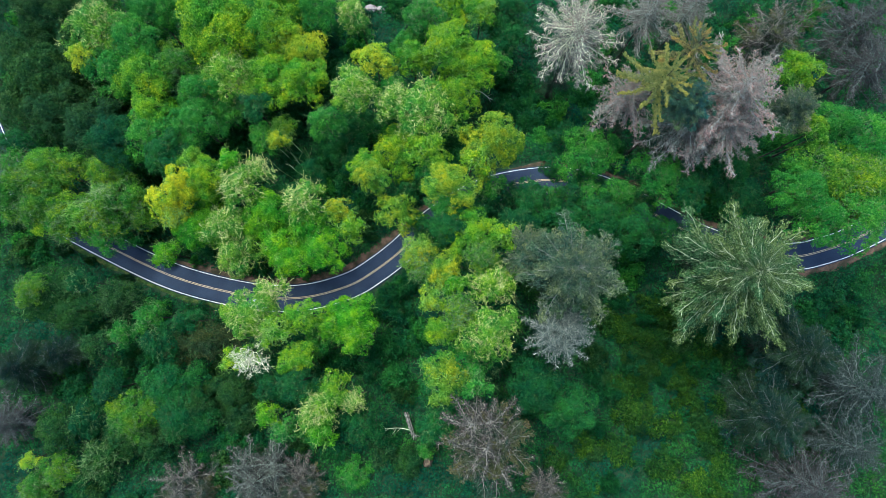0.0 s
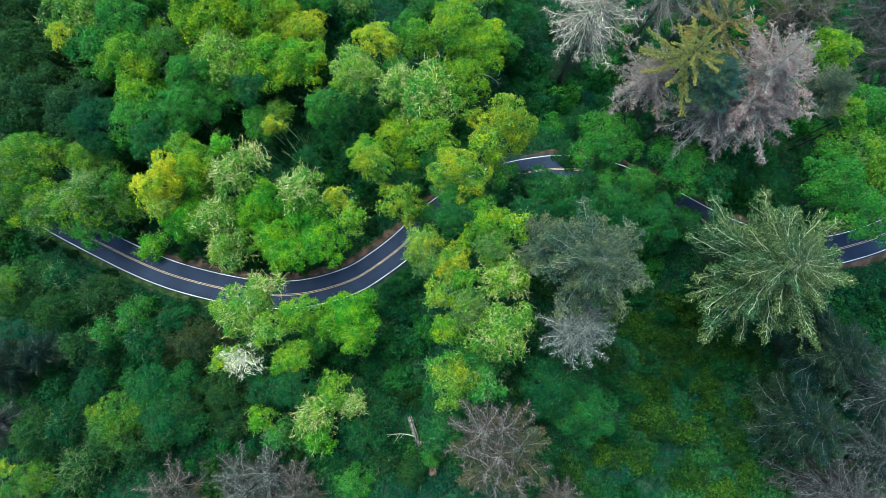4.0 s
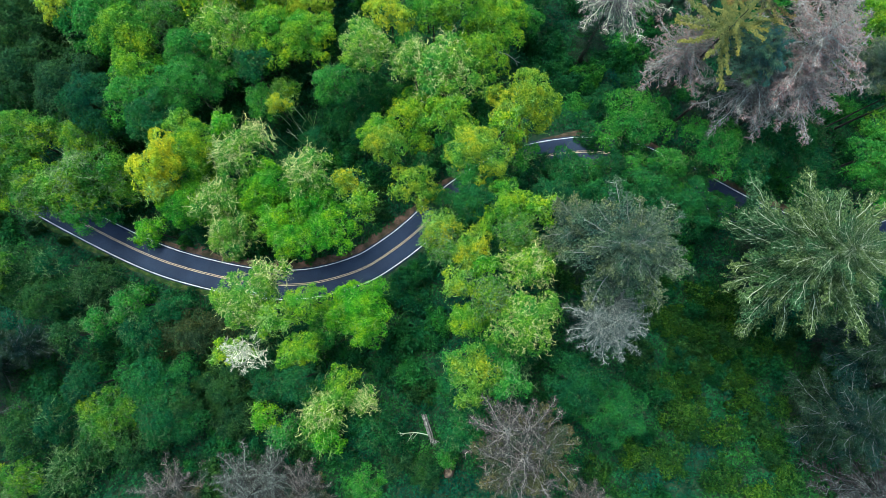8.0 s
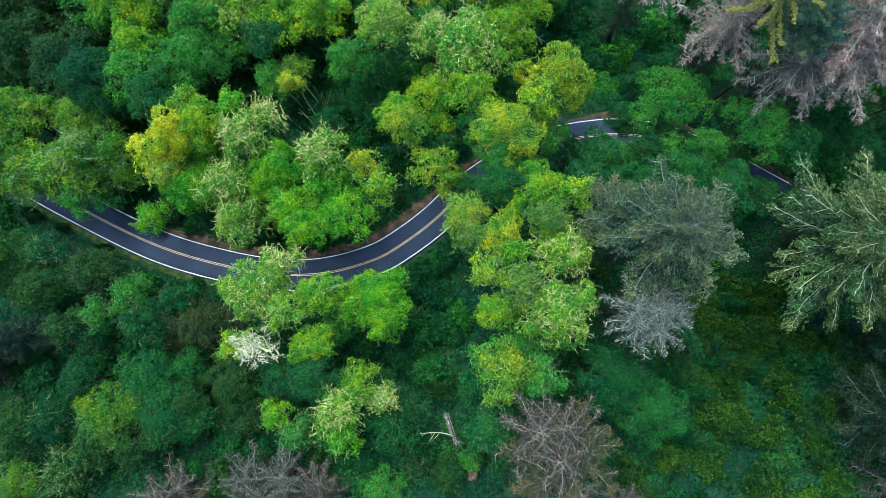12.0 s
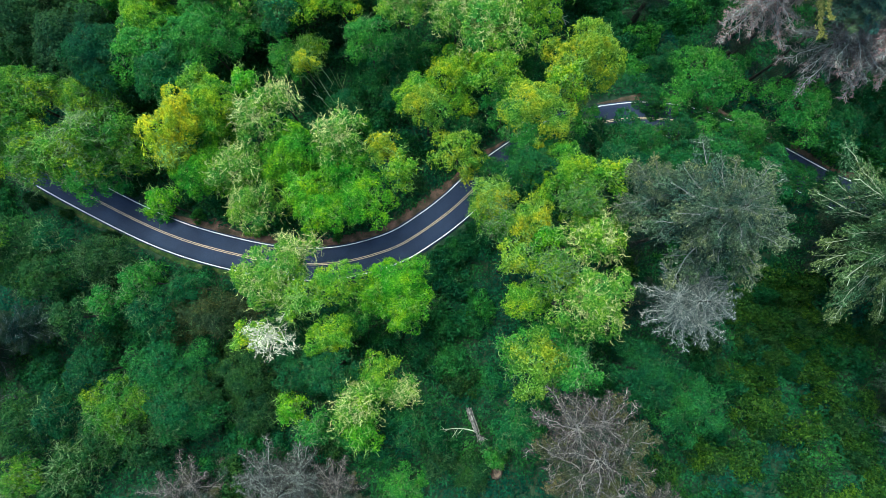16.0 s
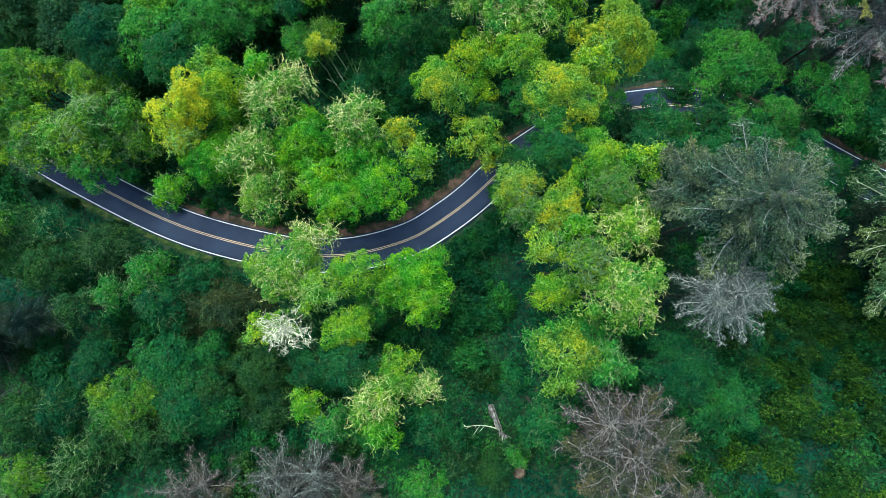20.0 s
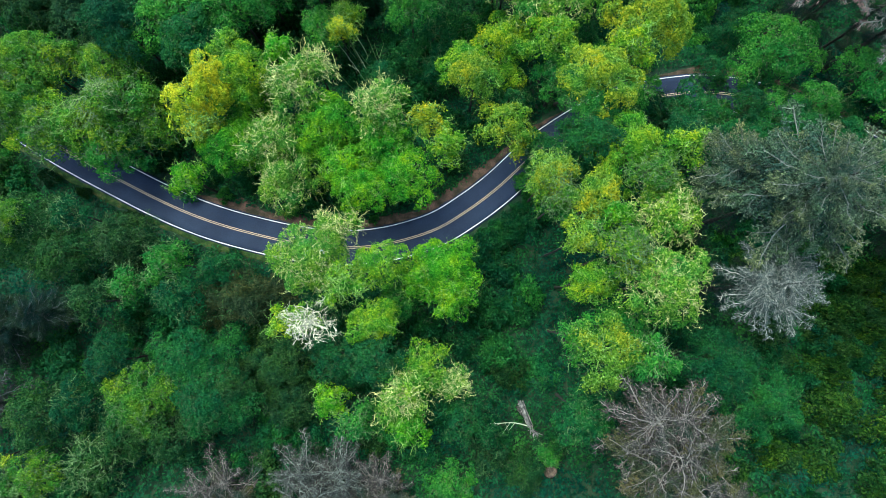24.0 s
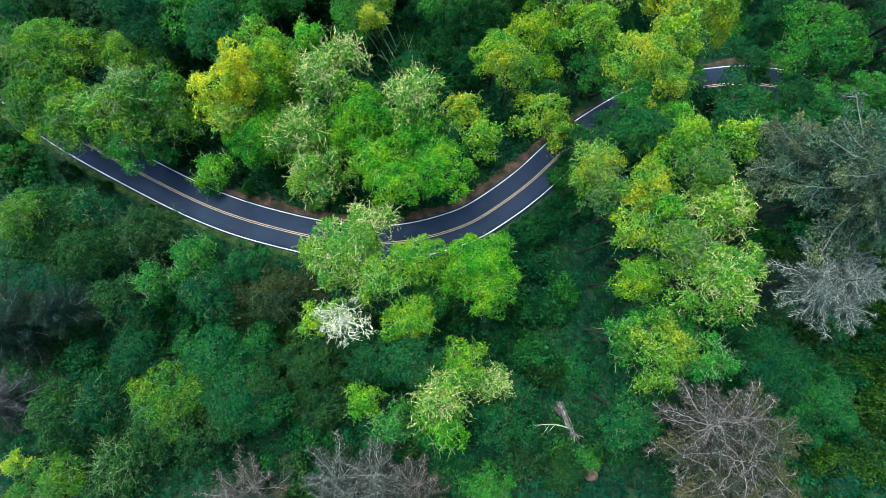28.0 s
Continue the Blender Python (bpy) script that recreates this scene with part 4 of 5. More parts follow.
broadleaf(-57.0, -15.8, 20.6, 7.2, "jade")
broadleaf(-53.0, -21.4, 22.4, 6.5, "jade")
broadleaf(-50.3, -19.2, 21.2, 4.0, "dull")
broadleaf(-44.6, -17.0, 16.9, 6.4, "olive")
broadleaf(-42.9, -23.4, 16.6, 5.3, "olive")
broadleaf(-36.1, -21.0, 19.0, 3.3, "lime")
broadleaf(-35.6, -14.7, 20.0, 5.3, "teal")
broadleaf(-31.8, -23.6, 21.9, 3.2, "green")
broadleaf(-29.4, -14.4, 22.9, 4.8, "teal")
broadleaf(-25.1, -19.2, 23.6, 5.4, "pale")
broadleaf(-24.6, -23.9, 22.6, 3.6, "lime")
broadleaf(-22.4, -16.1, 22.3, 4.5, "bright")
broadleaf(-17.7, -17.7, 21.8, 2.6, "pale")
broadleaf(-15.9, -23.3, 21.1, 5.3, "teal")
broadleaf(-1.1, -21.0, 29.3, 4.3, "jade")
broadleaf(0.7, -12.5, 36.0, 5.1, "sallow")
broadleaf(5.7, -13.0, 35.0, 3.5, "green")
broadleaf(18.1, -14.3, 27.8, 6.0, "teal")
broadleaf(24.6, -18.6, 24.9, 6.5, "jade")
broadleaf(-83.3, -29.9, 20.6, 2.1, "yellow")
broadleaf(-77.4, -32.0, 21.2, 4.1, "moss")
broadleaf(-69.2, -30.0, 21.6, 5.5, "dull")
broadleaf(-64.8, -24.8, 21.3, 4.5, "dull")
broadleaf(-59.0, -26.3, 21.1, 5.4, "dull")
broadleaf(-18.3, -33.1, 18.0, 4.2, "green")
broadleaf(-12.6, -29.6, 16.3, 3.5, "olive")
broadleaf(-7.4, -31.8, 17.2, 4.0, "dull")
broadleaf(-3.5, -29.3, 15.5, 2.6, "green")
# lower trees between and under them
broadleaf(15.2, 70.5, 13.6, 6.1, "jade")
broadleaf(-94.4, 75.5, 15.1, 7.9, "jade")
broadleaf(-21.5, 69.9, 11.2, 4.4, "pale")
broadleaf(2.1, 71.9, 15.5, 5.7, "bright")
broadleaf(-94.7, 70.5, 14.1, 7.9, "olive")
broadleaf(8.7, 68.7, 16.2, 4.3, "bright")
broadleaf(-19.3, 67.7, 8.8, 3.1, "green")
broadleaf(15.3, 64.7, 11.4, 5.2, "jade")
broadleaf(-98.8, 37.7, 13.2, 4.7, "jade")
broadleaf(-30.6, 70.5, 13.7, 6.4, "green")
broadleaf(-36.7, 74.2, 16.1, 7.8, "bright")
broadleaf(55.4, 16.9, 12.0, 3.6, "teal")
broadleaf(-31.3, 32.8, 6.4, 4.2, "jade")
broadleaf(39.4, 41.3, 6.1, 4.2, "jade")
broadleaf(-24.2, 57.8, 4.7, 4.2, "jade")
broadleaf(-4.3, 66.5, 18.4, 5.2, "green")
broadleaf(-62.9, 70.7, 14.6, 5.9, "green")
broadleaf(-78.1, 73.5, 16.1, 7.8, "green")
broadleaf(-86.9, 71.2, 13.9, 7.2, "olive")
broadleaf(48.8, 17.7, 15.0, 3.9, "jade")
broadleaf(-68.0, 69.3, 14.8, 6.6, "green")
broadleaf(-8.5, 28.4, 9.6, 3.9, "jade")
broadleaf(-99.2, 48.7, 10.8, 6.8, "olive")
broadleaf(-47.1, 73.5, 16.1, 7.8, "bright")
broadleaf(-57.4, 74.2, 16.1, 7.8, "green")
broadleaf(-21.4, 35.2, 5.8, 4.2, "jade")
broadleaf(-81.5, -35.5, 21.1, 4.2, "moss")
broadleaf(69.2, 33.6, 11.3, 4.7, "jade")
broadleaf(-98.0, 60.5, 11.9, 7.2, "olive")
broadleaf(-65.3, 13.8, 5.0, 3.2, "jade")
broadleaf(-36.0, 27.3, 8.2, 4.2, "jade")
broadleaf(9.9, -11.5, 13.4, 4.2, "teal")
broadleaf(28.7, 40.9, 9.8, 4.2, "jade")
broadleaf(-3.0, 53.0, 4.7, 4.2, "jade")
broadleaf(-95.2, 42.5, 6.4, 4.2, "jade")
broadleaf(-73.4, -34.5, 18.2, 4.5, "teal")
broadleaf(3.6, 42.6, 6.1, 4.2, "jade")
broadleaf(-29.2, 46.3, 5.0, 4.2, "jade")
broadleaf(-63.3, 16.0, 4.0, 3.4, "teal")
broadleaf(25.2, 33.4, 9.0, 3.9, "jade")
broadleaf(-8.1, 61.8, 11.4, 4.8, "green")
broadleaf(-27.2, -5.8, 15.2, 4.4, "green")
broadleaf(-17.4, 33.1, 14.8, 4.4, "bright")
broadleaf(-3.6, 15.5, 7.6, 4.4, "green")
broadleaf(-11.3, 51.1, 13.4, 3.8, "green")
broadleaf(12.2, 58.0, 11.3, 3.9, "green")
broadleaf(-2.2, 29.2, 17.5, 4.5, "green")
broadleaf(-69.2, -24.0, 16.8, 4.0, "teal")
broadleaf(-44.6, 68.6, 14.6, 5.9, "green")
broadleaf(5.0, -9.8, 27.3, 4.8, "green")
broadleaf(-50.4, 45.4, 12.0, 4.5, "green")
broadleaf(2.9, -21.2, 22.1, 4.2, "teal")
broadleaf(-44.9, 48.3, 11.2, 4.5, "green")
broadleaf(-20.8, -21.2, 16.6, 4.2, "teal")
broadleaf(58.5, 26.4, 11.2, 4.3, "green")
broadleaf(-16.3, 44.4, 1.6, 4.8, "green")
broadleaf(4.4, 10.2, 23.8, 4.8, "teal")
broadleaf(-95.7, 32.6, 14.9, 4.8, "green")
broadleaf(-37.8, -5.8, 16.3, 4.7, "teal")
broadleaf(-27.6, -24.5, 18.1, 4.4, "green")
conifer(26.4, 54.8, 37, 10.4, "bleached", 1.3)
conifer(44.7, 64.7, 26, 7.2, "grey", 1.8)
conifer(54.5, 66.0, 24, 6.5, "grey", 1.8)
conifer(40.2, 42.0, 42.5, 7.8, "golden", 1.15)
conifer(45.6, 47.6, 43, 6.0, "tan", 1.3)
conifer(37.0, 42.4, 33, 7.6, "rosy", 1.1)
conifer(54.6, 40.6, 42, 10.6, "rosy", 1.1)
conifer(45.2, 38.6, 40, 5.2, "teal", 1.1)
conifer(48.0, 36.6, 34, 8.6, "grey", 1.1)
conifer(55.4, 35.6, 35, 8.6, "rosy", 1.1)
conifer(69.3, 40.1, 33, 5.3, "silver", 1.4)
conifer(69.4, 58.7, 34, 9.9, "brown", 1.8)
conifer(86.1, 59.1, 32, 8.2, "dark", 1.6)
conifer(87.0, 50.0, 33, 9.2, "dark", 1.6)
conifer(56.4, 7.2, 40, 13.8, "mossy", 1.2)
conifer(23.0, 7.4, 45, 9.2, "silver", 1.1)
conifer(17.6, 11.0, 38, 5.4, "silver", 1.1)
conifer(22.3, -3.6, 36, 9.0, "bleachgrey", 0.7)
conifer(7.6, -23.6, 39.5, 12.4, "brown", 0.75)
conifer(19.6, -33.6, 32, 5.6, "brown", 1.8)
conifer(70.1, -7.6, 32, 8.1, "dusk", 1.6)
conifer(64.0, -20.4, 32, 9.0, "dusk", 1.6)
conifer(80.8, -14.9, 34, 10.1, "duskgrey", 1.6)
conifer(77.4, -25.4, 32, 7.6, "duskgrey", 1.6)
conifer(70.3, -33.1, 32, 9.6, "dark", 1.6)
conifer(-51.5, -35.0, 24, 9.0, "brown", 0.9)
conifer(-36.5, -33.0, 26, 11.0, "ashen", 0.8)
conifer(-28.5, -34.0, 23, 7.0, "brown", 0.8)
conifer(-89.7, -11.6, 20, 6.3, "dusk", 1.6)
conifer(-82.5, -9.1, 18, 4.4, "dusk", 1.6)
conifer(-88.0, -22.5, 22, 6.0, "dark", 1.0)
shrub(-80.5, 51.2, 4.0, 4.9, "olive")
shrub(-95.1, 65.2, 5.0, 5.4, "olive")
shrub(-103.5, 69.7, 6.0, 4.6, "olive")
shrub(-98.1, 50.1, 4.0, 5.1, "olive")
shrub(-88.1, 54.7, 3.0, 4.1, "olive")
shrub(-102.6, 57.1, 4.0, 4.6, "olive")
shrub(-74.5, 7.9, 8.0, 4.6, "olive")
shrub(-74.2, 1.2, 10.0, 4.5, "olive")
shrub(-67.2, -0.0, 9.0, 3.8, "green")
shrub(-58.1, -1.0, 9.0, 4.8, "teal")
shrub(-60.1, -6.2, 10.0, 3.5, "olive")
shrub(-65.7, -8.6, 11.0, 3.2, "teal")
shrub(-71.9, -8.6, 11.0, 3.2, "teal")
shrub(-73.1, -15.7, 12.0, 4.4, "teal")
shrub(-51.7, -19.9, 14.0, 3.6, "olive")
shrub(-49.4, -11.9, 14.0, 3.8, "olive")
shrub(-42.8, -17.7, 15.0, 4.3, "olive")
shrub(-81.8, -16.9, 10.0, 4.2, "teal")
shrub(-51.9, -4.7, 9.0, 3.5, "olive")
shrub(-10.6, -1.0, 9.0, 4.0, "teal")
shrub(-12.1, 3.5, 6.0, 3.4, "teal")
shrub(-5.5, -4.7, 10.0, 3.7, "green")
shrub(-7.8, -7.3, 12.0, 3.9, "jade")
shrub(-11.5, -8.5, 12.0, 4.4, "teal")
shrub(-16.2, -13.0, 13.0, 3.6, "teal")
shrub(-10.0, -15.2, 14.0, 4.1, "jade")
shrub(-22.8, -10.8, 10.0, 3.7, "teal")
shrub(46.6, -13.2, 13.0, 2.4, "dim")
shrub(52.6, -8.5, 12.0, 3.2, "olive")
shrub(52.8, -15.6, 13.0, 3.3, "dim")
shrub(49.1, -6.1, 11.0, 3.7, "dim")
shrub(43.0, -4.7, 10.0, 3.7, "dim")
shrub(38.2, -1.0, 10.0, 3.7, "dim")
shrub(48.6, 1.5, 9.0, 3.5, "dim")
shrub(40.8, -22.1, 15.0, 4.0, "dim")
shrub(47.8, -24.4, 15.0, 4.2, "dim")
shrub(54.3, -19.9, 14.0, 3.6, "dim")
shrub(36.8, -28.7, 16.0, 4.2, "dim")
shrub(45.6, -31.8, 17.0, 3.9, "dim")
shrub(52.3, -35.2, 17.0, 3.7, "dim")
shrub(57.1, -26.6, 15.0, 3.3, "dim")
shrub(36.5, -17.6, 14.0, 3.8, "teal")
shrub(33.6, -10.7, 12.0, 3.7, "olive")
shrub(43.3, -13.1, 12.0, 3.4, "teal")
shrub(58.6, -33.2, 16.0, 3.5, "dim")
shrub(30.9, -28.7, 16.0, 3.5, "olive")
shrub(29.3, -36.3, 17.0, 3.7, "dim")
shrub(60.3, -13.1, 12.0, 3.4, "teal")
shrub(89.1, 4.1, 7.0, 4.6, "teal")
shrub(96.4, 6.7, 6.0, 4.4, "teal")
shrub(84.3, -1.0, 8.0, 3.8, "teal")
shrub(96.3, -1.0, 9.0, 3.8, "teal")
shrub(90.2, -5.9, 10.0, 4.0, "teal")
shrub(7.8, -25.7, 14.0, 3.1, "teal")
shrub(-2.8, -28.2, 15.0, 2.2, "jade")
shrub(17.4, -19.9, 14.0, 3.3, "teal")
shrub(18.1, -10.8, 10.0, 3.2, "teal")
shrub(14.4, -10.8, 10.0, 3.2, "teal")
shrub(-27.2, -15.5, 12.0, 3.9, "teal")
shrub(-22.9, -29.2, 14.0, 3.3, "teal")
shrub(-45.1, -26.6, 15.0, 4.0, "jade")
shrub(-39.2, -28.9, 15.0, 3.5, "teal")
shrub(-47.3, -31.2, 15.0, 3.5, "olive")
shrub(-65.6, -10.8, 11.0, 3.7, "jade")
shrub(22.4, 47.3, 4.0, 4.3, "teal")
shrub(27.9, 50.1, 4.0, 4.3, "green")
shrub(20.0, 57.5, 3.0, 4.4, "teal")
shrub(23.8, 40.7, 3.0, 3.8, "green")
shrub(15.8, 50.5, 3.0, 3.8, "teal")
shrub(-35.6, 36.5, 3.0, 4.3, "teal")
shrub(-30.2, 33.8, 3.0, 4.3, "teal")
shrub(-24.7, 31.0, 3.0, 3.8, "teal")
shrub(-52.2, 46.3, 3.0, 4.9, "teal")
shrub(-57.4, 39.3, 3.0, 4.1, "teal")
shrub(-49.3, 40.7, 3.0, 4.3, "teal")
shrub(-36.2, 48.0, 2.0, 3.8, "teal")
shrub(-22.7, 67.6, 3.0, 3.3, "green")
shrub(-29.4, 61.8, 3.0, 3.9, "teal")
shrub(-70.2, 34.9, 4.0, 4.0, "teal")
shrub(-74.1, 33.5, 4.0, 3.5, "teal")
shrub(-19.3, 22.9, 3.0, 2.9, "olive")
shrub(-17.9, 18.8, 3.0, 2.7, "olive")
shrub(-55.0, 14.8, 3.0, 2.9, "teal")
shrub(-71.1, 17.5, 3.0, 2.7, "teal")
shrub(-58.9, 12.1, 3.0, 2.7, "green")
shrub(-37.6, 9.5, 3.0, 2.4, "green")
shrub(-32.3, 8.1, 3.0, 2.1, "green")
shrub(-46.9, 9.5, 3.0, 2.1, "green")
shrub(-1.8, 19.9, 5.0, 3.4, "teal")
shrub(0.8, 23.9, 5.0, 3.2, "teal")
shrub(-7.2, 21.4, 4.0, 2.7, "teal")
shrub(10.0, 27.7, 6.0, 3.9, "teal")
shrub(8.6, 23.5, 7.0, 3.6, "teal")
shrub(27.8, 19.4, 8.0, 3.9, "teal")
shrub(15.0, 22.0, 8.0, 3.6, "teal")
shrub(-98.7, 13.3, 5.0, 4.7, "olive")
shrub(-90.2, 14.7, 4.0, 4.0, "olive")
shrub(-101.2, 20.0, 4.0, 4.2, "olive")
shrub(-84.1, 12.1, 3.0, 2.9, "olive")
shrub(44.2, 9.1, 8.0, 3.8, "green")
shrub(46.9, 14.3, 8.0, 3.6, "teal")
shrub(98.9, 22.4, 6.0, 3.9, "teal")
shrub(67.9, 19.9, 5.0, 3.9, "teal")
shrub(74.9, 18.7, 4.0, 3.4, "teal")
shrub(65.4, 23.9, 5.0, 3.7, "green")
shrub(83.9, 33.0, 6.0, 4.0, "teal")
shrub(81.8, 42.5, 6.0, 3.5, "green")
shrub(69.1, 70.9, 5.0, 4.6, "teal")
shrub(42.0, 67.1, 4.0, 4.1, "green")
shrub(37.6, 57.1, 4.0, 4.1, "green")
shrub(39.9, 43.1, 4.0, 3.8, "teal")
shrub(-67.0, 70.5, 3.0, 4.2, "teal")
shrub(-93.8, 57.5, 3.0, 4.4, "olive")
shrub(-94.9, 72.3, 5.0, 4.4, "olive")
shrub(-76.5, 71.8, 6.0, 4.1, "teal")
shrub(-30.8, 71.4, 4.0, 4.1, "teal")
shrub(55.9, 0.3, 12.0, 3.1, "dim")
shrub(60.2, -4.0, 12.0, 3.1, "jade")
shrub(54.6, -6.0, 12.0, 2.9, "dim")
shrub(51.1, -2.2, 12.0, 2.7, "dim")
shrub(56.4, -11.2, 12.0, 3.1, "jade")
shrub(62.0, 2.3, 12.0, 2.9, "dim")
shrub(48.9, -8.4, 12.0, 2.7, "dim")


# ---- bushes along the outer edge of the bend ----
edge_kinds = ["teal", "jade", "jade", "teal"]
for k, i in enumerate(range(int(np.argmin(np.abs(ROAD[:, 0] + 27))), int(np.argmin(np.abs(ROAD[:, 0] - 3))), 3)):
    for off, tall in ((5.9 + 0.6 * math.sin(k * 2.1), 2.4), (8.6 + 0.8 * math.sin(k * 1.7), 4.2)):
        p = ROAD[i] - ROAD_LEFT[i] * off
        shrub(float(p[0]), float(p[1]), ground_at(float(p[0]), float(p[1])) + tall + 0.5 * math.sin(k * 1.3), 2.5, edge_kinds[k % 4])

# ---- low growth between the trees ----
fill_rng = random.Random(11)
filled = 0
thicket = {}
while filled < 318:
    fx, fy = fill_rng.uniform(-112, 112), fill_rng.uniform(-46, 82)
    if filled >= 290:
        fx, fy = fill_rng.uniform(27, 66), fill_rng.uniform(-40, 4)
    elif filled >= 150 and fy < 12:
        continue
    if abs(fx) > 70 + 0.6 * (fy + 46) or float(road_distance([(fx, fy)])[0][0]) < 7:
        continue
    filled += 1
    # darker leaf looks down here put the slope's shade into colour
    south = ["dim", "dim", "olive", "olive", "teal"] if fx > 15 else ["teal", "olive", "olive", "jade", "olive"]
    ftop, fr = fill_rng.uniform(2.0, 5.5), fill_rng.uniform(2.2, 4.0)
    if filled > 290:
        ftop, fr = fill_rng.uniform(3.5, 6.5), fill_rng.uniform(2.0, 3.4)
    if fx > 64 and fy < 12:
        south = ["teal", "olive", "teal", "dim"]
    look_of = fill_rng.choice(south if fy < 5 or fx > 64 and fy < 12 else ["teal", "jade", "green", "jade"])
    if filled <= 150:
        shrub(fx, fy, ground_at(fx, fy) + ftop, fr, look_of)
        continue
    me, low = SHRUB[filled % 4][0], SHRUB[filled % 4][2]
    co, q = np.empty(len(me.vertices) * 3), filled * 1.7
    me.vertices.foreach_get("co", co)
    co = co.reshape(-1, 3) @ np.array([[math.cos(q), math.sin(q), 0], [-math.sin(q), math.cos(q), 0], [0, 0, 1]])
    thicket.setdefault(look_of, []).append((co * (fr / 3.1, fr / 3.1, 0.95 * ftop / -low) + (fx, fy, ground_at(fx, fy) + ftop), np.arange(len(co)).reshape(-1, 3)))
pieces, slots = [], []
for k, (look_of, bushes) in enumerate(sorted(thicket.items())):
    pieces.append(join_arrays(bushes))
    slots.append(np.full(len(pieces[-1][1]), k, np.int32))
thicket_me = np_mesh("thicket", *join_arrays(pieces))
for look_of in sorted(thicket):
    thicket_me.materials.append(LEAF[look_of])
thicket_me.polygons.foreach_set("material_index", np.concatenate(slots))
tagged(new("thicket", thicket_me), "dense leafy green thicket filling gaps between the trees", "thicket", kind="stuff")

# ---- the wood goes on past the view ----
edge_rng = random.Random(5)
for ring in range(95):
    ex, ey = edge_rng.uniform(-165, 165), edge_rng.uniform(-95, 135)
    if -112 - 0.1 * ey < ex < 112 + 0.1 * ey and -44 < ey < 84:
        continue
    if float(road_distance([(ex, ey)])[0][0]) < 9:
        continue
    if edge_rng.random() < 0.25:
        conifer(ex, ey, ground_at(ex, ey) + edge_rng.uniform(22, 32), edge_rng.uniform(6, 9), edge_rng.choice(["dusk", "grey", "dark"]))
    else:
        broadleaf(ex, ey, ground_at(ex, ey) + edge_rng.uniform(13, 20), edge_rng.uniform(3.5, 6), edge_rng.choice(["green", "bright", "teal", "olive"]))


def far_woods():
    """The hillside's wood beyond the view, as one mass of crowns and stems."""
    rng = np.random.default_rng(404)
    forms = [lobed_crown(700 + i, 5.6, 8.0, 7, 1.7, 0.8)[0] for i in range(4)]
    looks = ["bright", "green", "jade", "teal"]
    mass, stems = {k: [] for k in looks}, []
    grid = np.stack(np.meshgrid(np.arange(-180, 181, 10.0), np.arange(-120, 171, 10.0)), -1).reshape(-1, 2)
    grid = grid + rng.uniform(-3.4, 3.4, grid.shape)
    inside = (np.abs(grid[:, 0]) < 128 + 0.1 * grid[:, 1]) & (grid[:, 1] > -60) & (grid[:, 1] < 100)
    grid = grid[~inside & (road_distance(grid)[0] > 9)]
    for (x, y), z in zip(grid, ground_z(grid)):
        s, q, k, h = rng.uniform(0.8, 1.35), rng.uniform(0, 6.28), rng.integers(0, 4), rng.uniform(11, 19)
        v, f = forms[k]
        turn = np.array([[math.cos(q), math.sin(q), 0], [-math.sin(q), math.cos(q), 0], [0, 0, 1]])
        mass[looks[int(rng.integers(0, 4))]].append((v @ turn * s + (x, y, z + h), f))
        stems.append(tube_arrays(np.array([[(x, y, z - 0.4), (x + rng.uniform(-0.4, 0.4), y, z + h * 0.5), (x, y, z + h - 2)]]), np.array([[0.32, 0.24, 0.12]]), 5))
    pieces, slots = [], []
    for k, name in enumerate(looks):
        pieces.append(join_arrays(mass[name]))
        slots.append(np.full(len(pieces[-1][1]), k, np.int32))
    pieces.append(join_arrays(stems))
    slots.append(np.full(len(pieces[-1][1]), 4, np.int32))
    me = np_mesh("far_woods", *join_arrays(pieces))
    for name in looks:
        me.materials.append(LEAF[name])
    me.materials.append(BARK)
    me.polygons.foreach_set("material_index", np.concatenate(slots))
    tagged(new("far_woods", me), "dense mixed green broadleaf wood covering the farther hillside", "woods", kind="stuff")


far_woods()

# ---- undergrowth ----


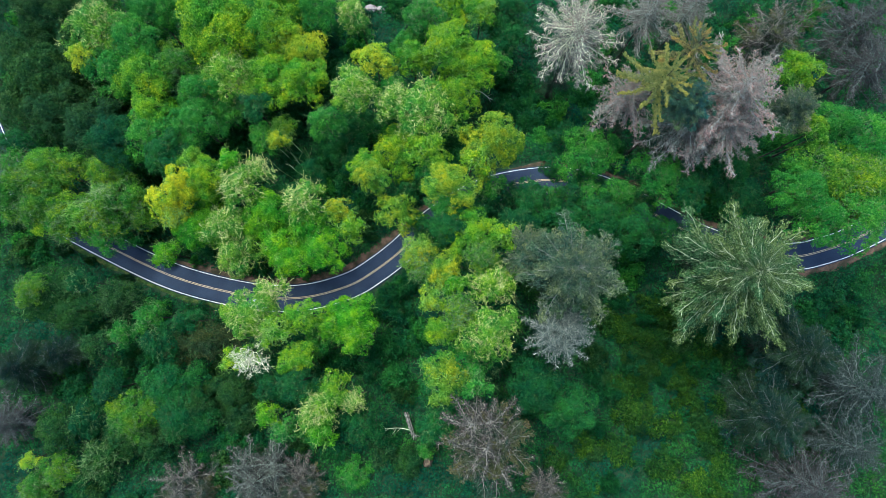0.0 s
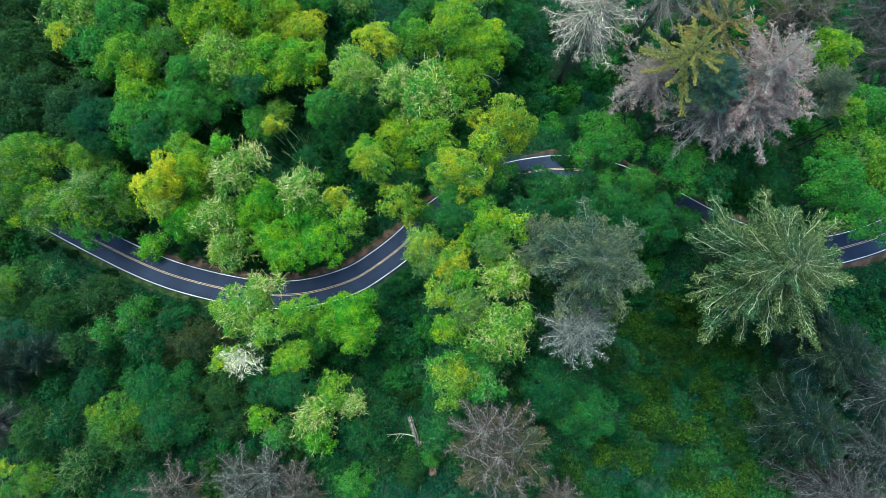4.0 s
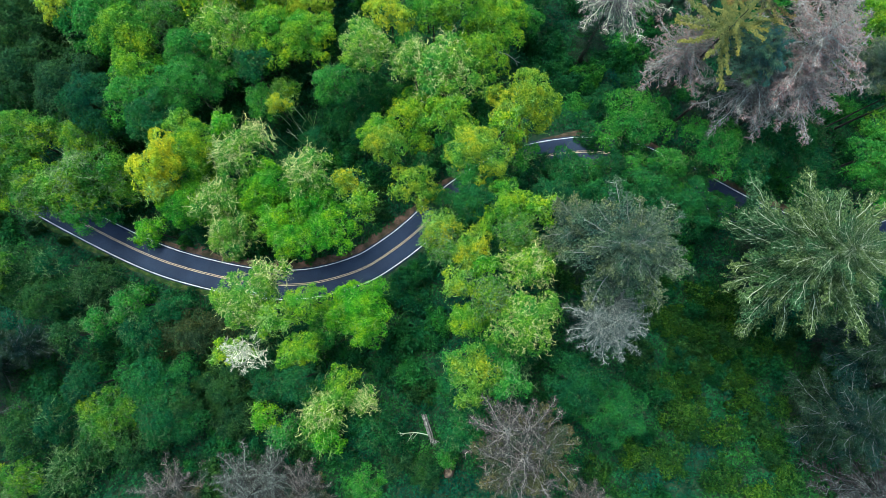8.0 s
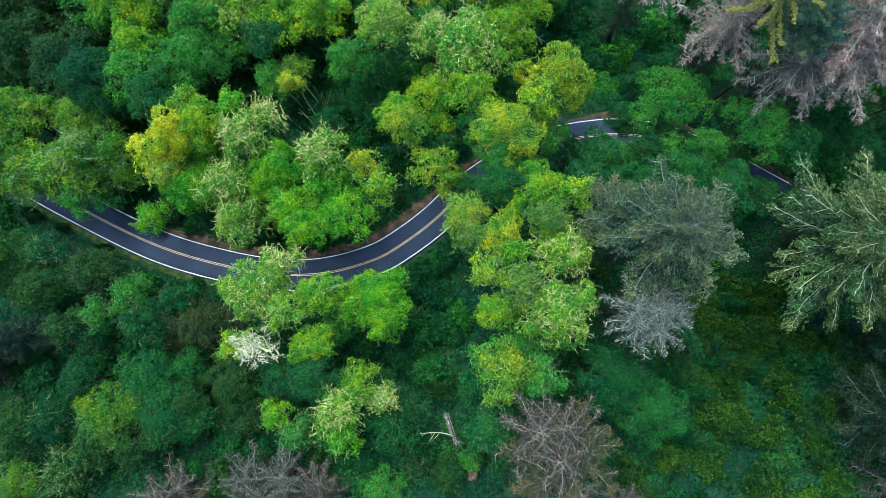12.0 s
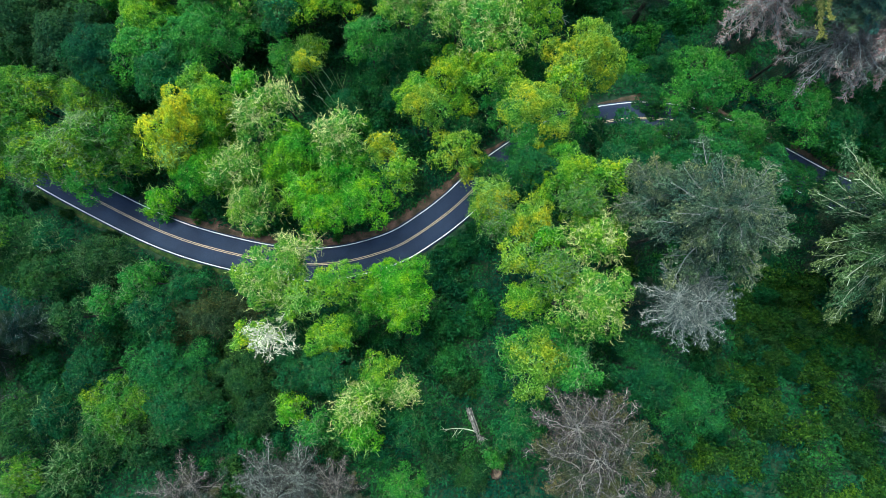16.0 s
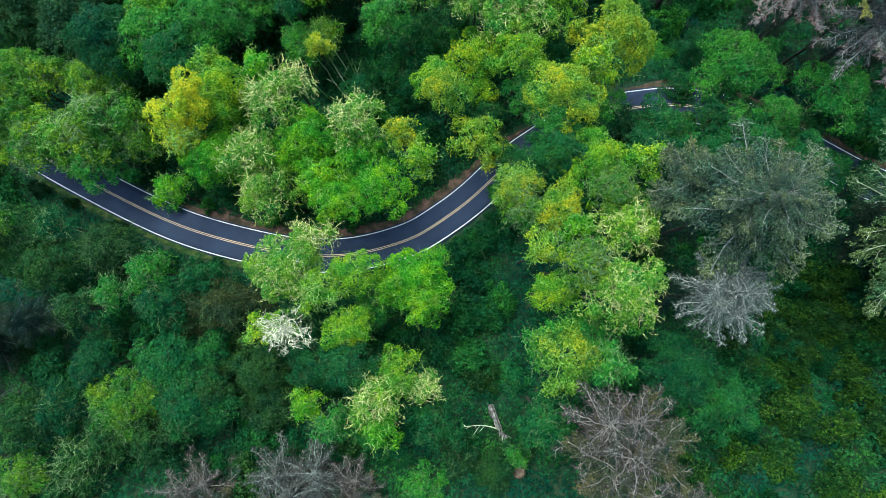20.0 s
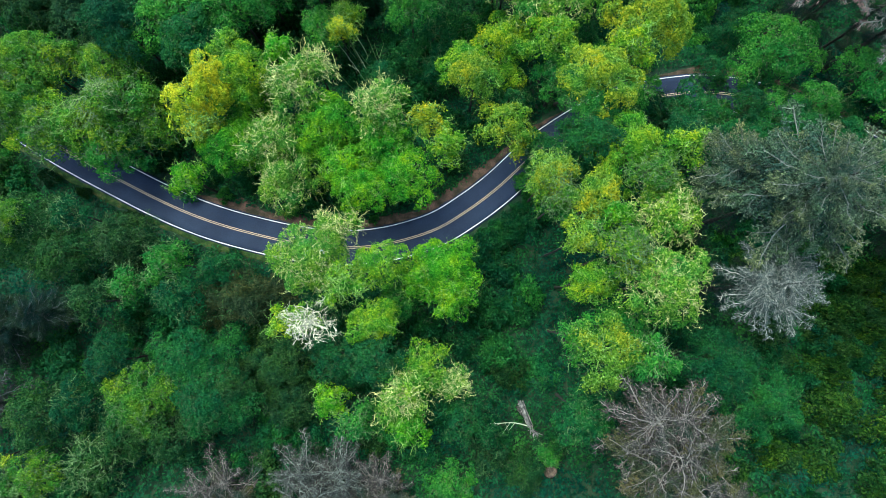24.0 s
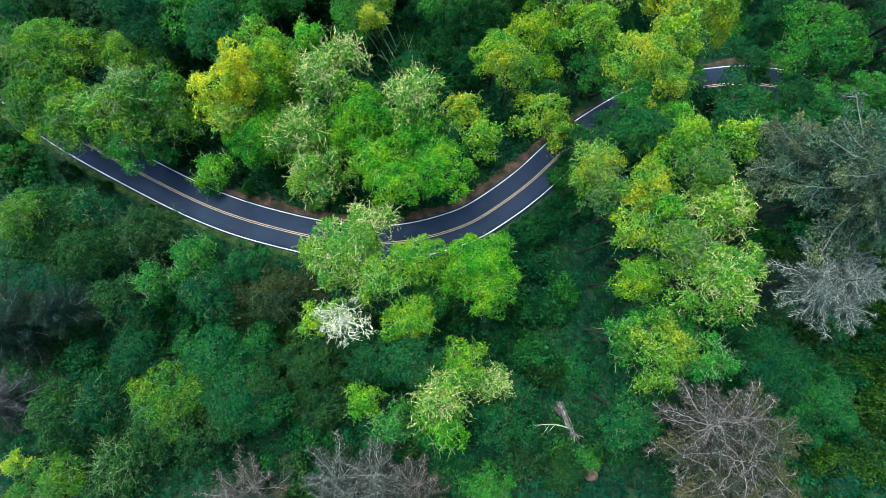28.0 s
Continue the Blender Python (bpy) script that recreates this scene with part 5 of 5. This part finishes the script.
def undergrowth():
    rng = np.random.default_rng(77)
    n = 560000
    x, y = rng.uniform(-125, 125, n), rng.uniform(-62, 92, n)
    xy = np.column_stack([x, y])
    d, _ = road_distance(xy)
    keep = d > 4.4 + rng.uniform(0, 0.9, n)
    xy, d = xy[keep], d[keep]
    x, y = xy[:, 0], xy[:, 1]
    cell = 3.4
    best, top, rr = np.full(len(x), 9.0), np.zeros(len(x)), np.zeros((len(x), 2))
    for ox in (-1, 0, 1):
        for oy in (-1, 0, 1):
            cx, cy = np.floor(x / cell) + ox, np.floor(y / cell) + oy
            h1 = np.modf(np.abs(np.sin(cx * 12.9898 + cy * 78.233) * 43758.5453))[0]
            h2 = np.modf(np.abs(np.sin(cx * 39.346 + cy * 11.135) * 24634.6345))[0]
            px_, py_ = (cx + 0.15 + 0.7 * h1) * cell, (cy + 0.15 + 0.7 * h2) * cell
            q = np.hypot(x - px_, y - py_) / (cell * (0.55 + 0.35 * h2))
            m = q < best
            best[m], top[m] = q[m], (0.8 + 2.2 * h1)[m]
            rr[m] = np.column_stack([x - px_, y - py_])[m]
    dome = np.clip(1 - best ** 2, -0.2, 1)
    calm = np.clip((d - 4.0) / 5, 0.15, 1)
    z = ground_z(xy) + 0.15 + top * calm * (0.35 + 0.65 * dome) * rng.uniform(0.82, 1.05, len(x))
    nor = unit(np.column_stack([rr * 0.45, np.ones(len(x)) * 1.1]) + rng.normal(size=(len(x), 3)) * 0.4)
    v, f = leaf_arrays(np.column_stack([x, y, z]), nor, 0.40, rng, 0.7)
    me = np_mesh("undergrowth", v, f)
    me.materials.append(leaf_material("undergrowth_leaves", (0.004, 0.045, 0.019), (0.009, 0.079, 0.027), (0.022, 0.132, 0.038), 0.16))
    tagged(new("undergrowth", me), "dense dark green ferns and brambles covering the ground", "undergrowth", kind="stuff")


undergrowth()


# ---- fallen log, bare branch, rock ledge, thin stems ----
def bare_wood(name, paths, radii, material, label, category):
    """One piece of dead wood: tapered tubes along given lines."""
    rng = np.random.default_rng(len(name))
    pieces = []
    for pts, (r0, r1) in zip(paths, radii):
        p = np.array(pts, float)
        t = np.linspace(0, len(p) - 1, 4 * len(p))
        q = np.column_stack([np.interp(t, np.arange(len(p)), p[:, c]) for c in range(3)]) + rng.normal(0, 0.05, (len(t), 3)) * min(1, r0 * 4)
        r = np.linspace(r0, r1, len(t)) * rng.uniform(0.85, 1.15, len(t))
        pieces.append(tube_arrays(q[None], r[None], 7))
    me = np_mesh(name, *join_arrays(pieces))
    me.materials.append(material)
    return tagged(new(name, me), label, category)


zl = ground_at(-7.5, -23)
LOGWOOD = wood_material("log_wood", (0.03, 0.034, 0.028), (0.22, 0.225, 0.195), 2.0)
log = tagged(new("broken_tree"), "broken dead trunk with a splintered end and one bare branch", "dead tree")
log.location = (-7.5, -23.0, zl)
part_rng = np.random.default_rng(3)
top_z = 14.8 - zl
t = np.linspace(0, 1, 9)
trunk_line = np.column_stack([1.5 * t - 0.4, 1.9 - 4.0 * t, top_z - 1.4 + 1.6 * t])
staves = []
for k in range(11):
    q = 2 * math.pi * k / 11
    ends = np.clip(np.linspace(part_rng.uniform(-0.05, 0.12), part_rng.uniform(0.8, 1.06), 9), 0, 1.1)
    line = np.column_stack([np.interp(ends, t, trunk_line[:, c]) for c in range(3)]) + [0.36 * math.cos(q), 0.1 * math.sin(q), 0.36 * math.sin(q)]
    staves.append(line + part_rng.normal(0, 0.025, (9, 3)))
child("trunk", np_mesh("broken_trunk", *tube_arrays(np.array(staves), np.linspace(0.15, 0.09, 9)[None] * part_rng.uniform(0.6, 1.25, (11, 1)), 5)), LOGWOOD, log)
child("stump", trunk_mesh(max(1.0, top_z - 1.2), 0.45, 0.34, (0, 0), part_rng), LOGWOOD, log)
n = 34
a = trunk_line[-1] + part_rng.normal(0, 0.22, (n, 3)) * [1, 0.4, 0.6]
d = unit(part_rng.normal(0, 0.75, (n, 3)) + [0.35, -0.8, 0.25])
path = a[:, None] + d[:, None] * part_rng.uniform(0.4, 1.7, (n, 1, 1)) * np.linspace(0, 1, 3)[None, :, None]
child("splinter", np_mesh("splinter", *tube_arrays(path, np.linspace(0.09, 0.02, 3)[None] * np.ones((n, 1)), 4)), LOGWOOD, log)
branch_line = np.column_stack([0.9 - 6.0 * t, -1.7 + 0.45 * np.sin(t * 4) + 0.9 * t ** 2, top_z - 0.2 + 1.1 * t])
forks = [branch_line]
for k, (dx, dy) in zip((3, 4, 5, 6, 7, 7), ((-0.9, -1.0), (-1.2, -1.7), (0.5, -1.4), (-1.4, -0.8), (-1.1, 1.0), (-0.4, -1.1))):
    forks.append(branch_line[k] + np.column_stack([dx * t, dy * t, 0.1 * t]))
child("bare_branch", np_mesh("bare_branch", *tube_arrays(np.array(forks), np.array([np.linspace(0.11, 0.035, 9)] + [np.linspace(0.05, 0.015, 9)] * 6), 6)), MOSS_LIMB, log)

zb = ground_at(10, 54) + 3.5
bare_wood("fallen_branch", [[(7.4, 55.4, zb), (8.6, 54.7, zb + 0.5), (9.8, 54.5, zb + 0.2), (11.2, 53.2, zb + 0.5), (11.8, 52.2, zb)],
                            [(11.0, 53.4, zb + 0.4), (12.2, 53.9, zb + 0.7)], [(11.3, 53.1, zb + 0.4), (12.4, 52.6, zb + 0.2)]],
          [(0.16, 0.06), (0.08, 0.03), (0.08, 0.03)], SILVER, "pale bare branch lying over the shrubs", "branch")
stem_rng = np.random.default_rng(19)
for k in range(11):
    foot = np.array([-33.5, 35.0]) + stem_rng.uniform(-3.2, 3.6, 2)
    lean = np.array([-3.4, 3.2]) * stem_rng.uniform(0.5, 1.3) + stem_rng.normal(0, 0.9, 2)
    tall, z0 = stem_rng.uniform(8, 13), ground_at(*foot)
    tip = foot + lean
    bare_wood("thin_stem", [[(*foot, z0 - 0.3), (*(foot + lean * 0.42 + stem_rng.normal(0, 0.3, 2)), z0 + tall * 0.55), (*tip, z0 + tall)],
                            [(*(foot + lean * 0.7), z0 + tall * 0.72), (*(foot + lean * 0.75 + stem_rng.normal(0, 1.2, 2)), z0 + tall * 0.85)]],
              [(0.09, 0.035), (0.04, 0.02)], MOSS_LIMB if k % 3 == 0 else MOSS_TWIG, "thin leaning bare stem among dark shrubs", "sapling")

ROCK = earth_material("grey_rock", (0.16, 0.14, 0.14), (0.30, 0.27, 0.27), (0.42, 0.38, 0.38), 0.8)


def boulder(x, y, sx, sy, sz, turn, material=None, label="weathered pinkish-grey boulder at a small clearing", lift=0.35):
    bm = bmesh.new()
    bmesh.ops.create_icosphere(bm, subdivisions=3, radius=1)
    for v in bm.verts:
        n = noise.noise(v.co * 1.3 + Vector((x, y, 0))) * 0.35 + noise.noise(v.co * 3.1) * 0.12
        v.co *= 1 + n
        v.co.x, v.co.y, v.co.z = v.co.x * sx, v.co.y * sy, v.co.z * sz
    me = bpy.data.meshes.new("boulder")
    bm.to_mesh(me)
    bm.free()
    me.materials.append(material or ROCK)
    ob = tagged(new("boulder", me), label, "boulder", "" if material else "boulders of the clearing")
    ob.location, ob.rotation_euler = (x, y, ground_at(x, y) + sz * lift), (0, 0, turn)


for bx, by, sx, sy, sz, turn in ((-25.7, 77.6, 0.8, 2.2, 1.2, 0.1), (-24.4, 80.4, 1.4, 1.0, 1.1, 0.6), (-19.6, 79.9, 2.2, 1.0, 1.3, 0.2), (-16.6, 80.0, 1.5, 0.9, 1.1, -0.3)):
    boulder(bx, by, sx, sy, sz, turn)
TAN_ROCK = earth_material("tan_rock", (0.05, 0.04, 0.028), (0.12, 0.09, 0.06), (0.19, 0.145, 0.10), 0.9)
boulder(-3.25, -31.4, 0.95, 1.05, 1.9, 0.4, TAN_ROCK, "rounded tan-brown boulder among shrubs", 0.55)


# ---- car under the trees ----
def car_paint(name, colour, rough=0.25, metal=0.0):
    m, nd, ln, b = base_material(name, rough)
    n = noise_node(nd, ln, 2.0, 3.0)
    one = ramp_node(nd, ln, n.outputs["Fac"], [(0.3, tuple(0.88 * c for c in colour)), (0.7, colour)])
    ln.new(one.outputs[0], b.inputs["Base Color"])
    b.inputs["Metallic"].default_value = metal
    b.inputs["Specular IOR Level"].default_value = 0.5
    return m


def lofted(name, sections, material, parent, label=""):
    """A closed skin over cross-sections: rows of (x, half width, low, high, top half width)."""
    bm = bmesh.new()
    rings = []
    for x, w, lo, hi, tw in sections:
        ring = [(x, -w, lo), (x, w, lo), (x, w, lo + 0.7 * (hi - lo)), (x, tw, hi), (x, -tw, hi), (x, -w, lo + 0.7 * (hi - lo))]
        rings.append([bm.verts.new(p) for p in ring])
    for r1, r2 in zip(rings, rings[1:]):
        for k in range(6):
            bm.faces.new((r1[k], r1[(k + 1) % 6], r2[(k + 1) % 6], r2[k]))
    bm.faces.new(rings[0][::-1])
    bm.faces.new(rings[-1])
    bmesh.ops.recalc_face_normals(bm, faces=bm.faces)
    bmesh.ops.bevel(bm, geom=bm.edges[:], offset=0.035, segments=2, affect="EDGES", clamp_overlap=True)
    me = bpy.data.meshes.new(name)
    bm.to_mesh(me)
    bm.free()
    return child(name, me, material, parent, label=label)


def car(x, y, heading):
    paint = car_paint("pale_blue_paint", (0.50, 0.60, 0.64))
    glass = car_paint("dark_glass", (0.015, 0.02, 0.025), 0.08)
    rubber = car_paint("tyre_rubber", (0.02, 0.02, 0.02), 0.8)
    alloy = car_paint("alloy", (0.5, 0.5, 0.5), 0.3, 1.0)
    lamp = car_paint("headlight_lens", (0.75, 0.78, 0.8), 0.1)
    red = car_paint("tail_light_lens", (0.4, 0.02, 0.02), 0.2)
    thing = tagged(new("car"), "pale silver-blue estate car with dark windows on the road", "car")
    thing.location, thing.rotation_euler = (x, y, 0.05), (0, 0, heading)
    lofted("body", [(-2.35, 0.80, 0.35, 0.90, 0.74), (-2.2, 0.89, 0.28, 1.02, 0.82), (-0.9, 0.91, 0.26, 1.02, 0.84), (0.9, 0.91, 0.26, 1.0, 0.84), (1.9, 0.88, 0.28, 0.92, 0.78), (2.35, 0.72, 0.36, 0.74, 0.62)], paint, thing)
    lofted("cabin_glass", [(-2.12, 0.80, 0.95, 1.05, 0.76), (-1.9, 0.80, 0.95, 1.46, 0.66), (0.25, 0.80, 0.95, 1.46, 0.64), (1.05, 0.78, 0.93, 1.02, 0.74)], glass, thing, "dark tinted windows and windscreen")
    lofted("roof", [(-1.95, 0.66, 1.43, 1.50, 0.62), (-1.0, 0.68, 1.45, 1.54, 0.64), (0.3, 0.64, 1.44, 1.51, 0.6)], paint, thing)
    for sx in (-1.45, 1.42):
        for sy in (-0.82, 0.82):
            ring = np.linspace(0, 2 * math.pi, 19)
            prof = [(0.20, -0.10), (0.30, -0.11), (0.335, -0.07), (0.335, 0.07), (0.30, 0.11), (0.20, 0.10)]
            v = np.array([[r * math.cos(q), o, r * math.sin(q)] for q in ring[:-1] for r, o in prof])
            f = [[i * 6 + k, i * 6 + (k + 1) % 6, ((i + 1) % 18) * 6 + (k + 1) % 6, ((i + 1) % 18) * 6 + k] for i in range(18) for k in range(6)]
            tyre = child("wheel", np_mesh("tyre", v, f), rubber, thing, (sx, sy, 0.29))
            v = np.array([[0.2 * math.cos(q), o, 0.2 * math.sin(q)] for q in ring[:-1] for o in (-0.08, 0.08)] + [[0, -0.06, 0], [0, 0.06, 0]])
            f = [[2 * i, 2 * ((i + 1) % 18), 36] for i in range(18)] + [[2 * i + 1, 37, 2 * ((i + 1) % 18) + 1] for i in range(18)]
            child("rim", np_mesh("rim", v, f), alloy, tyre)
    for sy in (-0.58, 0.58):
        lofted("headlight", [(2.12, 0.16, 0.62, 0.78, 0.14), (2.33, 0.13, 0.60, 0.72, 0.11)], lamp, thing).location = (0, sy, 0)
        lofted("tail_light", [(-2.40, 0.10, 0.68, 0.92, 0.09), (-2.28, 0.12, 0.66, 0.94, 0.10)], red, thing).location = (0, sy * 1.15, 0)
        lofted("mirror", [(0.75, 0.09, 0.98, 1.12, 0.08), (0.92, 0.07, 0.98, 1.10, 0.06)], paint, thing).location = (0, sy * 1.72, 0)
    lofted("bumper", [(2.28, 0.70, 0.30, 0.46, 0.66), (2.42, 0.60, 0.31, 0.44, 0.58)], rubber, thing)
    return thing


near = int(np.argmin(np.hypot(ROAD[:, 0] + 43.6, ROAD[:, 1] - 3.4)))
spot = ROAD[near] - ROAD_LEFT[near] * 1.55
car(float(spot[0]), float(spot[1]), math.atan2(float(ROAD_DIR[near][1]), float(ROAD_DIR[near][0])))
